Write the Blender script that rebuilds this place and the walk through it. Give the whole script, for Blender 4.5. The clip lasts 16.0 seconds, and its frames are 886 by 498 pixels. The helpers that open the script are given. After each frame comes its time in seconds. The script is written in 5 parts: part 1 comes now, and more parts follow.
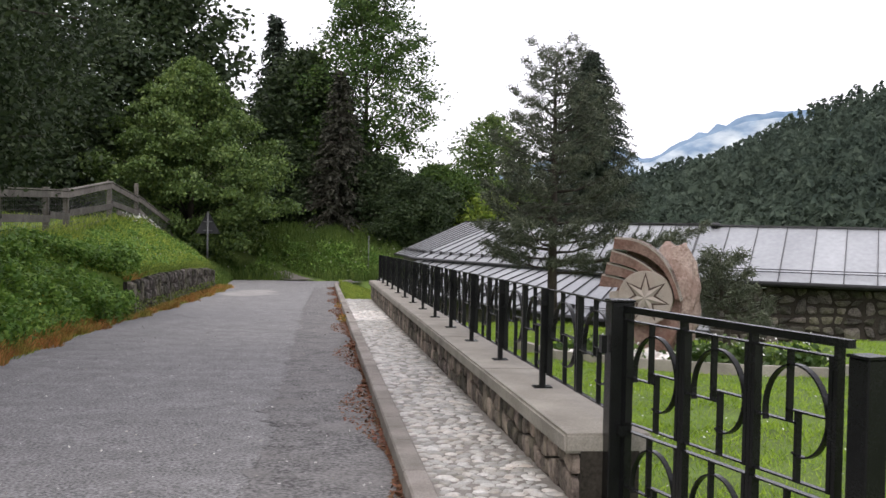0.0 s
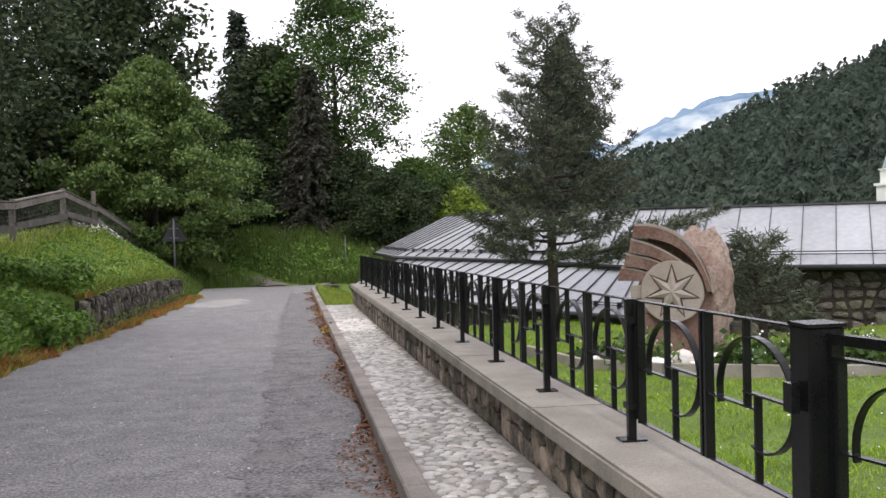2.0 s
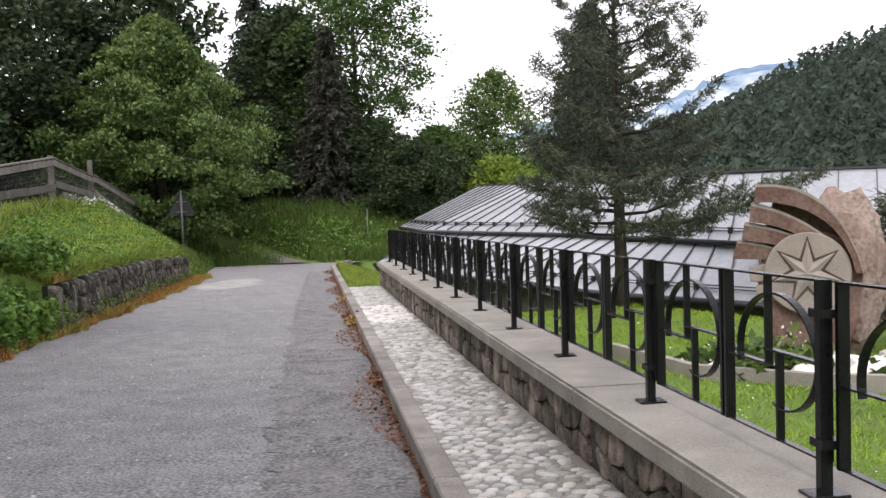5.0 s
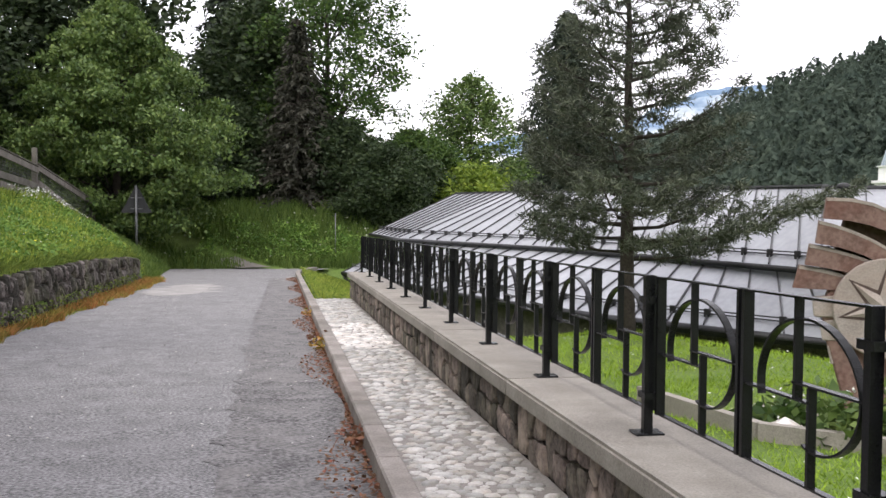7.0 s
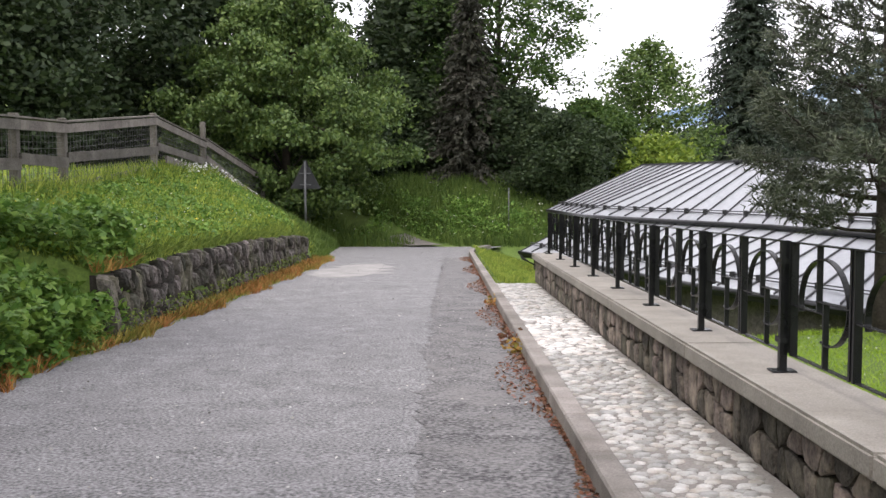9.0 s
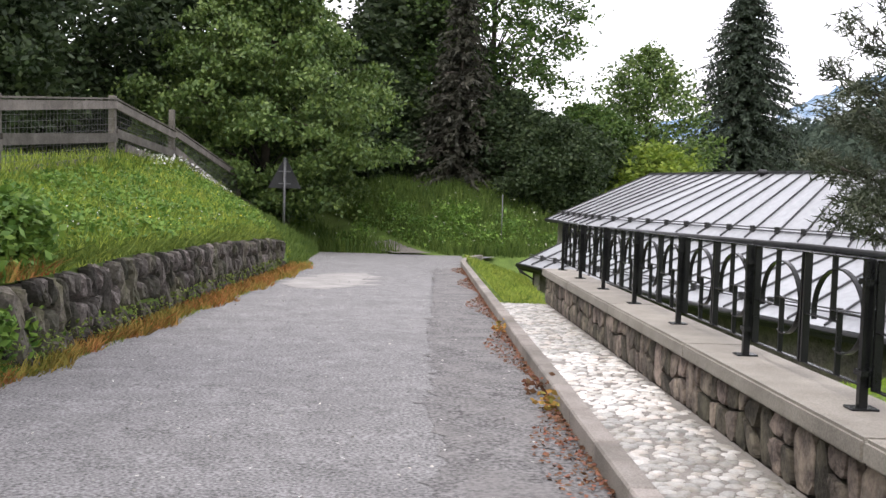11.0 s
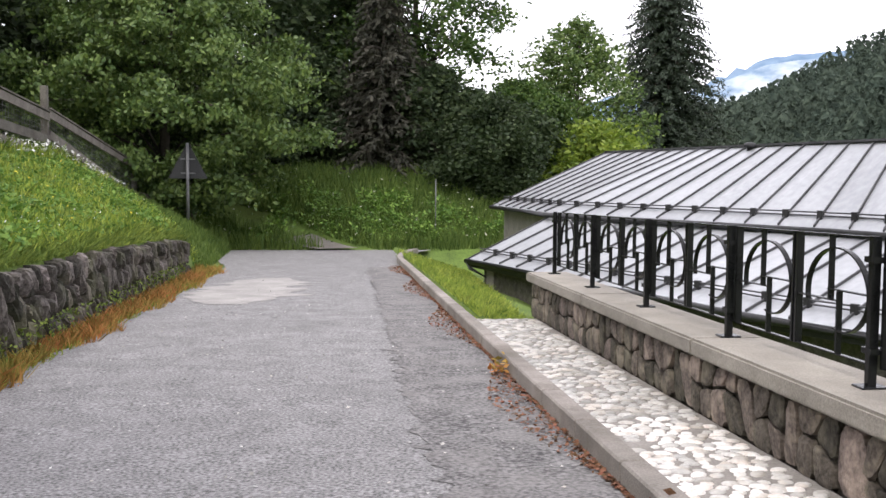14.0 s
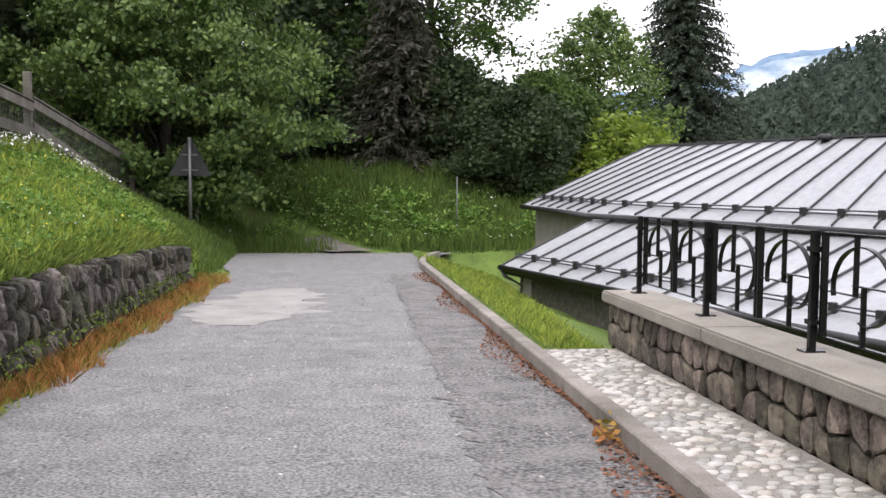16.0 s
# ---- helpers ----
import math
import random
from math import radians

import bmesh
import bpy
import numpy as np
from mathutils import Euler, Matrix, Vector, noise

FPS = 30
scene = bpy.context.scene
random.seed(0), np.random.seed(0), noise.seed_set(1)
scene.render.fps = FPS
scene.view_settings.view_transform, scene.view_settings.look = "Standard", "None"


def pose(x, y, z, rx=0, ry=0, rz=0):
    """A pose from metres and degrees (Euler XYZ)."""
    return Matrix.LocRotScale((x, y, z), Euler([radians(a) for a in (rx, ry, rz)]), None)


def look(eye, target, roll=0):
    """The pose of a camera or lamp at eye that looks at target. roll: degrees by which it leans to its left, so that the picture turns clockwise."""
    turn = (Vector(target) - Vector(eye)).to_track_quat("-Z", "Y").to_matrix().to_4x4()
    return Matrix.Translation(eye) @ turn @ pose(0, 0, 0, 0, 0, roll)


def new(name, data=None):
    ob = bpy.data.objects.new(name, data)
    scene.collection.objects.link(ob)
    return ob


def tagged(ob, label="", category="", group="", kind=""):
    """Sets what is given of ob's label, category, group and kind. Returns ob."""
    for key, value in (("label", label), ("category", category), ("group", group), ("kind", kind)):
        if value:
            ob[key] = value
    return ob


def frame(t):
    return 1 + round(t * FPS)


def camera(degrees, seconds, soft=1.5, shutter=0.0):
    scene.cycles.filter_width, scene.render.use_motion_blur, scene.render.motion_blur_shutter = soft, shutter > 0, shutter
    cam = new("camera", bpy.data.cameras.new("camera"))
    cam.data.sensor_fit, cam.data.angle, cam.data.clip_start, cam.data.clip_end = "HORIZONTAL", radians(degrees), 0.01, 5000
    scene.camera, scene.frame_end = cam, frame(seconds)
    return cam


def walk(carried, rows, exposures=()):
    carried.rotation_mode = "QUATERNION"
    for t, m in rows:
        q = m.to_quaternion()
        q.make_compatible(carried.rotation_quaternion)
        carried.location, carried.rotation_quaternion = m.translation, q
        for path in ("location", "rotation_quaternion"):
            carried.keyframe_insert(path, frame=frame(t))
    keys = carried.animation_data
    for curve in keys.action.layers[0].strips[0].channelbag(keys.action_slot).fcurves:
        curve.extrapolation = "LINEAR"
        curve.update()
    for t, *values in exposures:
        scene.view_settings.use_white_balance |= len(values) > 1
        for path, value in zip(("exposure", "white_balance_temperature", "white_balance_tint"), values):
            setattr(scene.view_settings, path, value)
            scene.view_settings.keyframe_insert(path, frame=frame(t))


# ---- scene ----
cam = camera(47.7, 16.0)
PATH = [
    (0, (-0.326, -0.18, 1.839), (-0.086, 1.805, 1.79), 1.2),
    (0.5, (-0.393, 0.349, 1.871), (-0.101, 2.327, 1.822), -2.7),
    (1, (-0.369, 0.903, 1.875), (-0.067, 2.878, 1.793), -2.7),
    (1.5, (-0.414, 1.508, 1.854), (-0.103, 3.482, 1.771), -1.0),
    (2, (-0.395, 2.128, 1.818), (-0.102, 4.106, 1.76), -1.5),
    (2.5, (-0.424, 2.769, 1.777), (-0.143, 4.749, 1.752), -0.7),
    (3, (-0.394, 3.403, 1.728), (-0.066, 5.375, 1.676), -0.8),
    (3.5, (-0.415, 3.903, 1.737), (-0.217, 5.89, 1.64), -0.5),
    (6, (-0.344, 7.058, 1.608), (-0.042, 9.032, 1.5), -2.1),
    (6.5, (-0.335, 7.598, 1.596), (0.047, 9.56, 1.531), 0.2),
    (7, (-0.378, 8.136, 1.587), (-0.052, 10.108, 1.498), 0.4),
    (7.5, (-0.42, 8.712, 1.561), (-0.039, 10.673, 1.467), -0.7),
    (8, (-0.486, 9.343, 1.544), (-0.289, 11.332, 1.467), -0.3),
    (8.5, (-0.552, 9.967, 1.539), (-0.382, 11.957, 1.44), -1.6),
    (9, (-0.593, 10.545, 1.536), (-0.593, 12.54, 1.397), -0.1),
    (9.5, (-0.645, 11.174, 1.523), (-0.589, 13.172, 1.438), -0.9),
    (12, (-1.025, 14.466, 1.387), (-1.01, 16.46, 1.238), 2.8),
    (12.5, (-1.109, 15.131, 1.371), (-1.111, 17.126, 1.228), 0.1),
    (13, (-1.139, 15.764, 1.366), (-0.977, 17.75, 1.193), 0.9),
    (13.5, (-1.195, 16.391, 1.378), (-1.102, 18.386, 1.258), 1.6),
    (14, (-1.279, 16.97, 1.359), (-1.067, 18.953, 1.211), 0.4),
    (14.5, (-1.391, 17.582, 1.378), (-1.428, 19.577, 1.236), 0.1),
    (15, (-1.439, 18.257, 1.338), (-1.347, 20.247, 1.161), 0.7),
    (15.5, (-1.423, 18.909, 1.33), (-1.301, 20.898, 1.157), 1.7),
    (16, (-1.543, 19.344, 1.344), (-1.341, 21.328, 1.19), 0.3),
]
EXPOSURE = [(0.0, 0.34), (1.5, 0.44), (3.0, 0.56), (7.0, 0.68), (9.5, 0.8), (12.5, 0.84), (16.0, 0.8)]
walk(cam, [(t, look(eye, target, roll)) for t, eye, target, roll in PATH], EXPOSURE)

# ---- world, sun ----
world = bpy.data.worlds.new("overcast")
scene.world = world
world.use_nodes = True
wn, wl = world.node_tree.nodes, world.node_tree.links
wn.clear()
sky = wn.new("ShaderNodeTexSky")
sky.sky_type = "NISHITA"
sky.sun_disc = False
sky.sun_elevation, sky.sun_rotation = radians(52), radians(-150)
sky.air_density, sky.dust_density = 1.0, 4.0
grey = wn.new("ShaderNodeMixRGB")
grey.inputs[0].default_value = 0.8
grey.inputs[2].default_value = (11.7, 11.3, 12.1, 1)
bg = wn.new("ShaderNodeBackground")
bg.inputs[1].default_value = 0.12
wout = wn.new("ShaderNodeOutputWorld")
wl.new(sky.outputs[0], grey.inputs[1])
wl.new(grey.outputs[0], bg.inputs[0])
wl.new(bg.outputs[0], wout.inputs[0])
sun = new("sun", bpy.data.lights.new("sun", "SUN"))
sun.data.energy, sun.data.angle, sun.data.color = 1.0, radians(25), (1.0, 0.96, 0.9)
sun.matrix_world = look((0, 0, 30), (14, 18, 0))


# ---- materials ----
def mat(name, ca, cb, scale=4.0, rough=0.8, bump=0.2, fine=60.0, metal=0.0, island=0.0, objrand=0.0, translucent=0.0, stain=None, stain_scale=0.6, stain_amount=0.5, spec=0.3, grain=0.55, lo=0.36, hi=0.68):
    """A procedural surface: two colours mixed by two scales of noise, an optional stain colour, random tints and fine relief."""
    m = bpy.data.materials.new(name)
    m.use_nodes = True
    n, l = m.node_tree.nodes, m.node_tree.links
    b = n["Principled BSDF"]
    b.inputs["Roughness"].default_value = rough
    b.inputs["Metallic"].default_value = metal
    b.inputs["Specular IOR Level"].default_value = spec
    co = n.new("ShaderNodeTexCoord")
    geo = n.new("ShaderNodeNewGeometry")
    big = n.new("ShaderNodeTexNoise")
    big.inputs["Scale"].default_value, big.inputs["Detail"].default_value = scale, 6
    small = n.new("ShaderNodeTexNoise")
    small.inputs["Scale"].default_value, small.inputs["Detail"].default_value = fine, 4
    l.new(geo.outputs["Position"], big.inputs["Vector"])
    l.new(geo.outputs["Position"], small.inputs["Vector"])
    add = n.new("ShaderNodeMath")
    add.operation = "MULTIPLY_ADD"
    l.new(small.outputs[0], add.inputs[0])
    add.inputs[1].default_value = grain
    half = n.new("ShaderNodeMath")
    half.operation = "MULTIPLY"
    half.inputs[1].default_value = 1.05 - grain
    l.new(big.outputs[0], half.inputs[0])
    l.new(half.outputs[0], add.inputs[2])
    ramp = n.new("ShaderNodeValToRGB")
    ramp.color_ramp.elements[0].position, ramp.color_ramp.elements[1].position = lo, hi
    ramp.color_ramp.elements[0].color, ramp.color_ramp.elements[1].color = (*ca, 1), (*cb, 1)
    l.new(add.outputs[0], ramp.inputs[0])
    colour = ramp.outputs[0]
    if stain:
        sn = n.new("ShaderNodeTexNoise")
        sn.inputs["Scale"].default_value, sn.inputs["Detail"].default_value, sn.inputs["Roughness"].default_value = stain_scale, 5, 0.65
        l.new(geo.outputs["Position"], sn.inputs["Vector"])
        sr = n.new("ShaderNodeValToRGB")
        sr.color_ramp.elements[0].position, sr.color_ramp.elements[1].position = 0.46, 0.66
        sr.color_ramp.elements[1].color = (stain_amount, stain_amount, stain_amount, 1)
        l.new(sn.outputs[0], sr.inputs[0])
        mx = n.new("ShaderNodeMixRGB")
        mx.inputs[2].default_value = (*stain, 1)
        l.new(sr.outputs[0], mx.inputs[0])
        l.new(colour, mx.inputs[1])
        colour = mx.outputs[0]
    for amount, source in ((island, "island"), (objrand, "object")):
        if amount:
            if source == "island":
                out = geo.outputs["Random Per Island"]
            else:
                out = n.new("ShaderNodeObjectInfo").outputs["Random"]
            mr = n.new("ShaderNodeMapRange")
            mr.inputs["To Min"].default_value, mr.inputs["To Max"].default_value = 1 - amount, 1 + amount
            l.new(out, mr.inputs["Value"])
            hs = n.new("ShaderNodeHueSaturation")
            l.new(mr.outputs[0], hs.inputs["Value"])
            hr = n.new("ShaderNodeMapRange")
            hr.inputs["To Min"].default_value, hr.inputs["To Max"].default_value = 0.5 + amount * 0.05, 0.5 - amount * 0.05
            l.new(out, hr.inputs["Value"])
            l.new(hr.outputs[0], hs.inputs["Hue"])
            l.new(colour, hs.inputs["Color"])
            colour = hs.outputs[0]
    l.new(colour, b.inputs["Base Color"])
    if bump:
        bp = n.new("ShaderNodeBump")
        bp.inputs["Strength"].default_value = bump
        bp.inputs["Distance"].default_value = 0.02
        l.new(add.outputs[0], bp.inputs["Height"])
        l.new(bp.outputs[0], b.inputs["Normal"])
    if translucent:
        tr = n.new("ShaderNodeBsdfTranslucent")
        l.new(colour, tr.inputs[0])
        mxs = n.new("ShaderNodeMixShader")
        mxs.inputs[0].default_value = translucent
        l.new(b.outputs[0], mxs.inputs[1])
        l.new(tr.outputs[0], mxs.inputs[2])
        l.new(mxs.outputs[0], n["Material Output"].inputs["Surface"])
    return m


M_ASPHALT = mat("asphalt", (0.065, 0.0635, 0.064), (0.31, 0.303, 0.305), 3.5, 0.88, 0.32, 46, stain=(0.1, 0.096, 0.096), stain_scale=0.9, stain_amount=0.22, grain=0.85, lo=0.36, hi=0.68)
M_PATCH = mat("old concrete patch", (0.2, 0.192, 0.185), (0.36, 0.345, 0.333), 2.0, 0.9, 0.3, 60)
M_TAR = mat("worn dark asphalt", (0.05, 0.048, 0.049), (0.24, 0.232, 0.23), 4.5, 0.9, 0.6, 34, stain=(0.2, 0.19, 0.185), stain_scale=1.9, stain_amount=0.6, grain=0.75, lo=0.4, hi=0.66)
M_CONC = mat("grey concrete", (0.2, 0.183, 0.16), (0.37, 0.342, 0.3), 2.0, 0.9, 0.25, 90, stain=(0.13, 0.12, 0.105), stain_scale=0.9, stain_amount=0.5)
M_KERB = mat("kerb stone", (0.16, 0.145, 0.13), (0.32, 0.29, 0.265), 2.5, 0.9, 0.3, 80, objrand=0.12, stain=(0.1, 0.085, 0.07), stain_scale=1.5, stain_amount=0.5)
M_MORTAR = mat("pale mortar", (0.17, 0.155, 0.14), (0.3, 0.28, 0.26), 3.0, 0.95, 0.35, 60, stain=(0.2, 0.18, 0.16), stain_scale=1.2, stain_amount=0.5)
M_PEBBLE = mat("river pebble", (0.4, 0.39, 0.372), (0.67, 0.65, 0.62), 9.0, 0.5, 0.05, 50, island=0.38, objrand=0.35, spec=0.4, stain=(0.42, 0.31, 0.21), stain_scale=6.0, stain_amount=0.4)
M_WALLSTONE = mat("wall stone", (0.036, 0.03, 0.025), (0.15, 0.128, 0.108), 7.0, 0.9, 0.9, 40, objrand=0.6, stain=(0.36, 0.31, 0.24), stain_scale=4.0, stain_amount=0.65)
M_DRYSTONE = mat("dry stone", (0.03, 0.027, 0.024), (0.14, 0.128, 0.114), 9.0, 0.92, 0.9, 34, objrand=0.6, island=0.2, stain=(0.09, 0.1, 0.045), stain_scale=1.5, stain_amount=0.5)
M_DARKWALL = mat("dark soil joint", (0.018, 0.015, 0.012), (0.06, 0.052, 0.042), 3.0, 0.95, 0.5, 40)
M_IRON = mat("black painted iron", (0.004, 0.0045, 0.005), (0.011, 0.0115, 0.012), 6.0, 0.27, 0.04, 120, spec=0.22)
M_ROOF = mat("grey sheet metal", (0.3, 0.31, 0.33), (0.4, 0.41, 0.43), 0.5, 0.42, 0.02, 8, metal=0.3, objrand=0.05, stain=(0.21, 0.22, 0.235), stain_scale=0.3, stain_amount=0.4, spec=0.5)
M_SEAM = mat("dark seam metal", (0.05, 0.05, 0.055), (0.11, 0.11, 0.115), 3.0, 0.5, 0.05, 40, metal=0.3)
M_GUTTER = mat("dark gutter metal", (0.02, 0.02, 0.022), (0.05, 0.05, 0.052), 3.0, 0.5, 0.05, 40, metal=0.3)
M_PLASTER = mat("rough stone plaster", (0.16, 0.15, 0.135), (0.32, 0.3, 0.27), 2.0, 0.95, 0.5, 30)
M_GREYWOOD = mat("weathered grey board", (0.07, 0.063, 0.056), (0.2, 0.182, 0.16), 3.0, 0.9, 0.4, 45, objrand=0.3, stain=(0.07, 0.06, 0.05), stain_scale=2.0, stain_amount=0.5)
M_NET = mat("dark wire netting", (0.06, 0.06, 0.06), (0.12, 0.12, 0.12), 3.0, 0.6, 0.0, 40)
M_GALV = mat("galvanised steel", (0.1, 0.102, 0.105), (0.19, 0.192, 0.195), 4.0, 0.5, 0.05, 60, metal=0.5)
M_SIGNBACK = mat("dull grey sign back", (0.016, 0.017, 0.018), (0.035, 0.036, 0.037), 2.0, 0.6, 0.03, 40)
M_GROUND = mat("grassy ground", (0.05, 0.085, 0.015), (0.14, 0.21, 0.04), 1.2, 0.95, 0.6, 25, stain=(0.06, 0.055, 0.02), stain_scale=0.5, stain_amount=0.35)
M_DIRT = mat("sandy dirt", (0.1, 0.092, 0.08), (0.2, 0.185, 0.165), 2.0, 0.95, 0.5, 40)
M_GRASS = mat("meadow grass", (0.11, 0.18, 0.024), (0.3, 0.39, 0.065), 1.6, 0.7, 0.0, 5, island=0.45, translucent=0.3, stain=(0.36, 0.38, 0.09), stain_scale=1.7, stain_amount=0.6)
# grass green darkened so the colour itself carries the trees' shade
M_SHADEGRASS = mat("tall grass with shade in colour", (0.055, 0.1, 0.018), (0.125, 0.185, 0.038), 0.8, 0.75, 0.0, 3, island=0.3, translucent=0.25)
M_DRYGRASS = mat("dry orange grass", (0.26, 0.1, 0.03), (0.48, 0.28, 0.085), 2.0, 0.85, 0.0, 6, island=0.45, translucent=0.2, stain=(0.24, 0.25, 0.05), stain_scale=1.1, stain_amount=0.85)
M_LAWN = mat("garden lawn", (0.16, 0.26, 0.02), (0.29, 0.42, 0.045), 1.0, 0.8, 0.4, 40, island=0.2, translucent=0.2)
M_WEED = mat("leafy weeds", (0.07, 0.15, 0.02), (0.16, 0.27, 0.05), 1.0, 0.6, 0.0, 4, island=0.35, translucent=0.3)
M_DRYWEED = mat("olive wall grass", (0.09, 0.14, 0.022), (0.2, 0.26, 0.05), 1.0, 0.8, 0.0, 4, island=0.3, translucent=0.2)
M_PALEFLOWER = mat("pale flower heads", (0.32, 0.34, 0.24), (0.48, 0.5, 0.38), 5.0, 0.8, 0.0, 30)
M_LITTER = mat("dead leaf litter", (0.09, 0.04, 0.022), (0.24, 0.12, 0.07), 3.0, 0.9, 0.0, 30, island=0.4)
M_WHITE = mat("white petals", (0.6, 0.6, 0.57), (0.8, 0.8, 0.78), 9.0, 0.7, 0.0, 30)
M_YELLOW = mat("yellow petals", (0.55, 0.42, 0.03), (0.7, 0.58, 0.06), 9.0, 0.7, 0.0, 30)
M_BARK = mat("grey brown bark", (0.024, 0.02, 0.016), (0.075, 0.063, 0.052), 5.0, 0.95, 0.9, 30)
M_LEAF = mat("broad leaves", (0.035, 0.07, 0.014), (0.075, 0.13, 0.028), 0.7, 0.55, 0.0, 3, island=0.4, translucent=0.3)
M_LEAFLIGHT = mat("young green leaves", (0.045, 0.082, 0.02), (0.12, 0.18, 0.045), 0.6, 0.5, 0.0, 3, island=0.4, translucent=0.18)
# deep green, darkened further to include the shade inside the wood
M_LEAFSHADE = mat("deep green leaves with shade", (0.018, 0.034, 0.012), (0.042, 0.064, 0.023), 0.7, 0.6, 0.0, 3, island=0.4, translucent=0.2)
M_LEAFYELLOW = mat("yellow green leaves", (0.11, 0.17, 0.02), (0.2, 0.27, 0.04), 0.8, 0.55, 0.0, 3, island=0.3, translucent=0.35)
M_PINE = mat("pine needles", (0.042, 0.054, 0.034), (0.1, 0.115, 0.074), 0.9, 0.6, 0.0, 3, island=0.35, translucent=0.1)
M_SPRUCE = mat("spruce needles", (0.016, 0.026, 0.018), (0.036, 0.05, 0.032), 0.6, 0.7, 0.0, 3, island=0.4)
M_BROWNFIR = mat("brown shaded needles", (0.022, 0.024, 0.016), (0.05, 0.048, 0.034), 0.6, 0.7, 0.0, 3, island=0.4)
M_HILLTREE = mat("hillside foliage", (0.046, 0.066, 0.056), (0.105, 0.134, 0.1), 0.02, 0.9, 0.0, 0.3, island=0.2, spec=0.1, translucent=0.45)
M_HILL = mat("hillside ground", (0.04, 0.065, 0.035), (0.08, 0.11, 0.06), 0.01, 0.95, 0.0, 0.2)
# the blue of distance haze is mixed into the mountain's base colour
M_FARMOUNT = mat("far mountain haze blue", (0.1, 0.16, 0.25), (0.2, 0.28, 0.38), 0.003, 1.0, 0.0, 0.03)
M_REDSTONE = mat("reddish carved stone", (0.1, 0.058, 0.047), (0.24, 0.165, 0.137), 3.0, 0.85, 0.25, 22, stain=(0.13, 0.055, 0.04), stain_scale=2.0, stain_amount=0.6)
M_PALESTONE = mat("pale carved stone", (0.22, 0.195, 0.172), (0.37, 0.332, 0.295), 5.0, 0.8, 0.15, 60, stain=(0.3, 0.23, 0.19), stain_scale=2.0, stain_amount=0.5)
M_ROUGHROCK = mat("rough hewn rock", (0.16, 0.105, 0.085), (0.42, 0.34, 0.295), 5.0, 0.9, 0.8, 20, stain=(0.13, 0.06, 0.045), stain_scale=2.5, stain_amount=0.6)
M_GROOVESHADE = mat("dark groove shade", (0.05, 0.035, 0.03), (0.1, 0.075, 0.065), 6.0, 0.95, 0.3, 40)
M_SPIRE = mat("blue grey spire sheet", (0.2, 0.25, 0.29), (0.3, 0.35, 0.39), 0.5, 0.5, 0.0, 3)
M_WHITEWALL = mat("white tower paint", (0.66, 0.66, 0.65), (0.8, 0.8, 0.79), 0.4, 0.9, 0.0, 3)
M_DARKHOLE = mat("dark louvre", (0.015, 0.015, 0.017), (0.03, 0.03, 0.032), 1.0, 0.8, 0.0, 3)


# ---- building helpers ----
def finish(name, bm, material):
    me = bpy.data.meshes.new(name)
    bm.normal_update()
    bm.to_mesh(me)
    bm.free()
    me.materials.append(material)
    return me


def part(name, bm, material, parent, label=""):
    ob = new(name, finish(name, bm, material) if isinstance(bm, bmesh.types.BMesh) else bm)
    ob.parent = parent
    if label:
        ob["label"] = label
    return ob


def thing(name, place, label, category, group="", kind=""):
    ob = new(name)
    ob.matrix_world = place if isinstance(place, Matrix) else Matrix.Translation(place)
    bpy.context.view_layer.update()
    return tagged(ob, label, category, group, kind)


def raw(name, verts, faces, material, smooth=False):
    me = bpy.data.meshes.new(name)
    verts, sizes = np.asarray(verts, dtype=np.float32).reshape(-1, 3), [len(f) for f in faces]
    me.vertices.add(len(verts))
    me.vertices.foreach_set("co", verts.ravel())
    flat_faces = np.concatenate([np.asarray(f) for f in faces]) if not isinstance(faces, np.ndarray) else faces.ravel()
    me.loops.add(len(flat_faces))
    me.loops.foreach_set("vertex_index", flat_faces.astype(np.int32))
    me.polygons.add(len(sizes))
    me.polygons.foreach_set("loop_start", np.concatenate(([0], np.cumsum(sizes)[:-1])).astype(np.int32))
    me.materials.append(material)
    if smooth:
        me.polygons.foreach_set("use_smooth", [True] * len(me.polygons))
    me.update(calc_edges=True)
    me.validate()
    return me


def box(bm, x0, y0, z0, x1, y1, z1, bevel=0.0, m=None):
    made = bmesh.ops.create_cube(bm, size=1, matrix=Matrix.Translation(((x0 + x1) / 2, (y0 + y1) / 2, (z0 + z1) / 2)) @ Matrix.Diagonal((abs(x1 - x0), abs(y1 - y0), abs(z1 - z0), 1)))
    vs = made["verts"]
    if bevel:
        edges = list({e for v in vs for e in v.link_edges})
        res = bmesh.ops.bevel(bm, geom=edges, offset=bevel, segments=1, affect="EDGES")
        vs = list({v for f in res["faces"] for v in f.verts} | {v for v in vs if v.is_valid})
    if m is not None:
        bmesh.ops.transform(bm, matrix=m, verts=[v for v in vs if v.is_valid])
    return bm


def newbox(*a, **k):
    return box(bmesh.new(), *a, **k)


def beam(bm, p, q, w, h, up=(0, 0, 1)):
    """A straight bar from p to q, w wide and h high."""
    p, q, up = Vector(p), Vector(q), Vector(up)
    d = (q - p).normalized()
    side = d.cross(up).normalized() * (w / 2)
    top = side.cross(d).normalized() * (h / 2)
    vs = [bm.verts.new(c + a * side + b * top) for c in (p, q) for a, b in ((-1, -1), (1, -1), (1, 1), (-1, 1))]
    for f in ((0, 1, 2, 3), (7, 6, 5, 4), (0, 4, 5, 1), (1, 5, 6, 2), (2, 6, 7, 3), (3, 7, 4, 0)):
        bm.faces.new([vs[i] for i in f])
    return bm


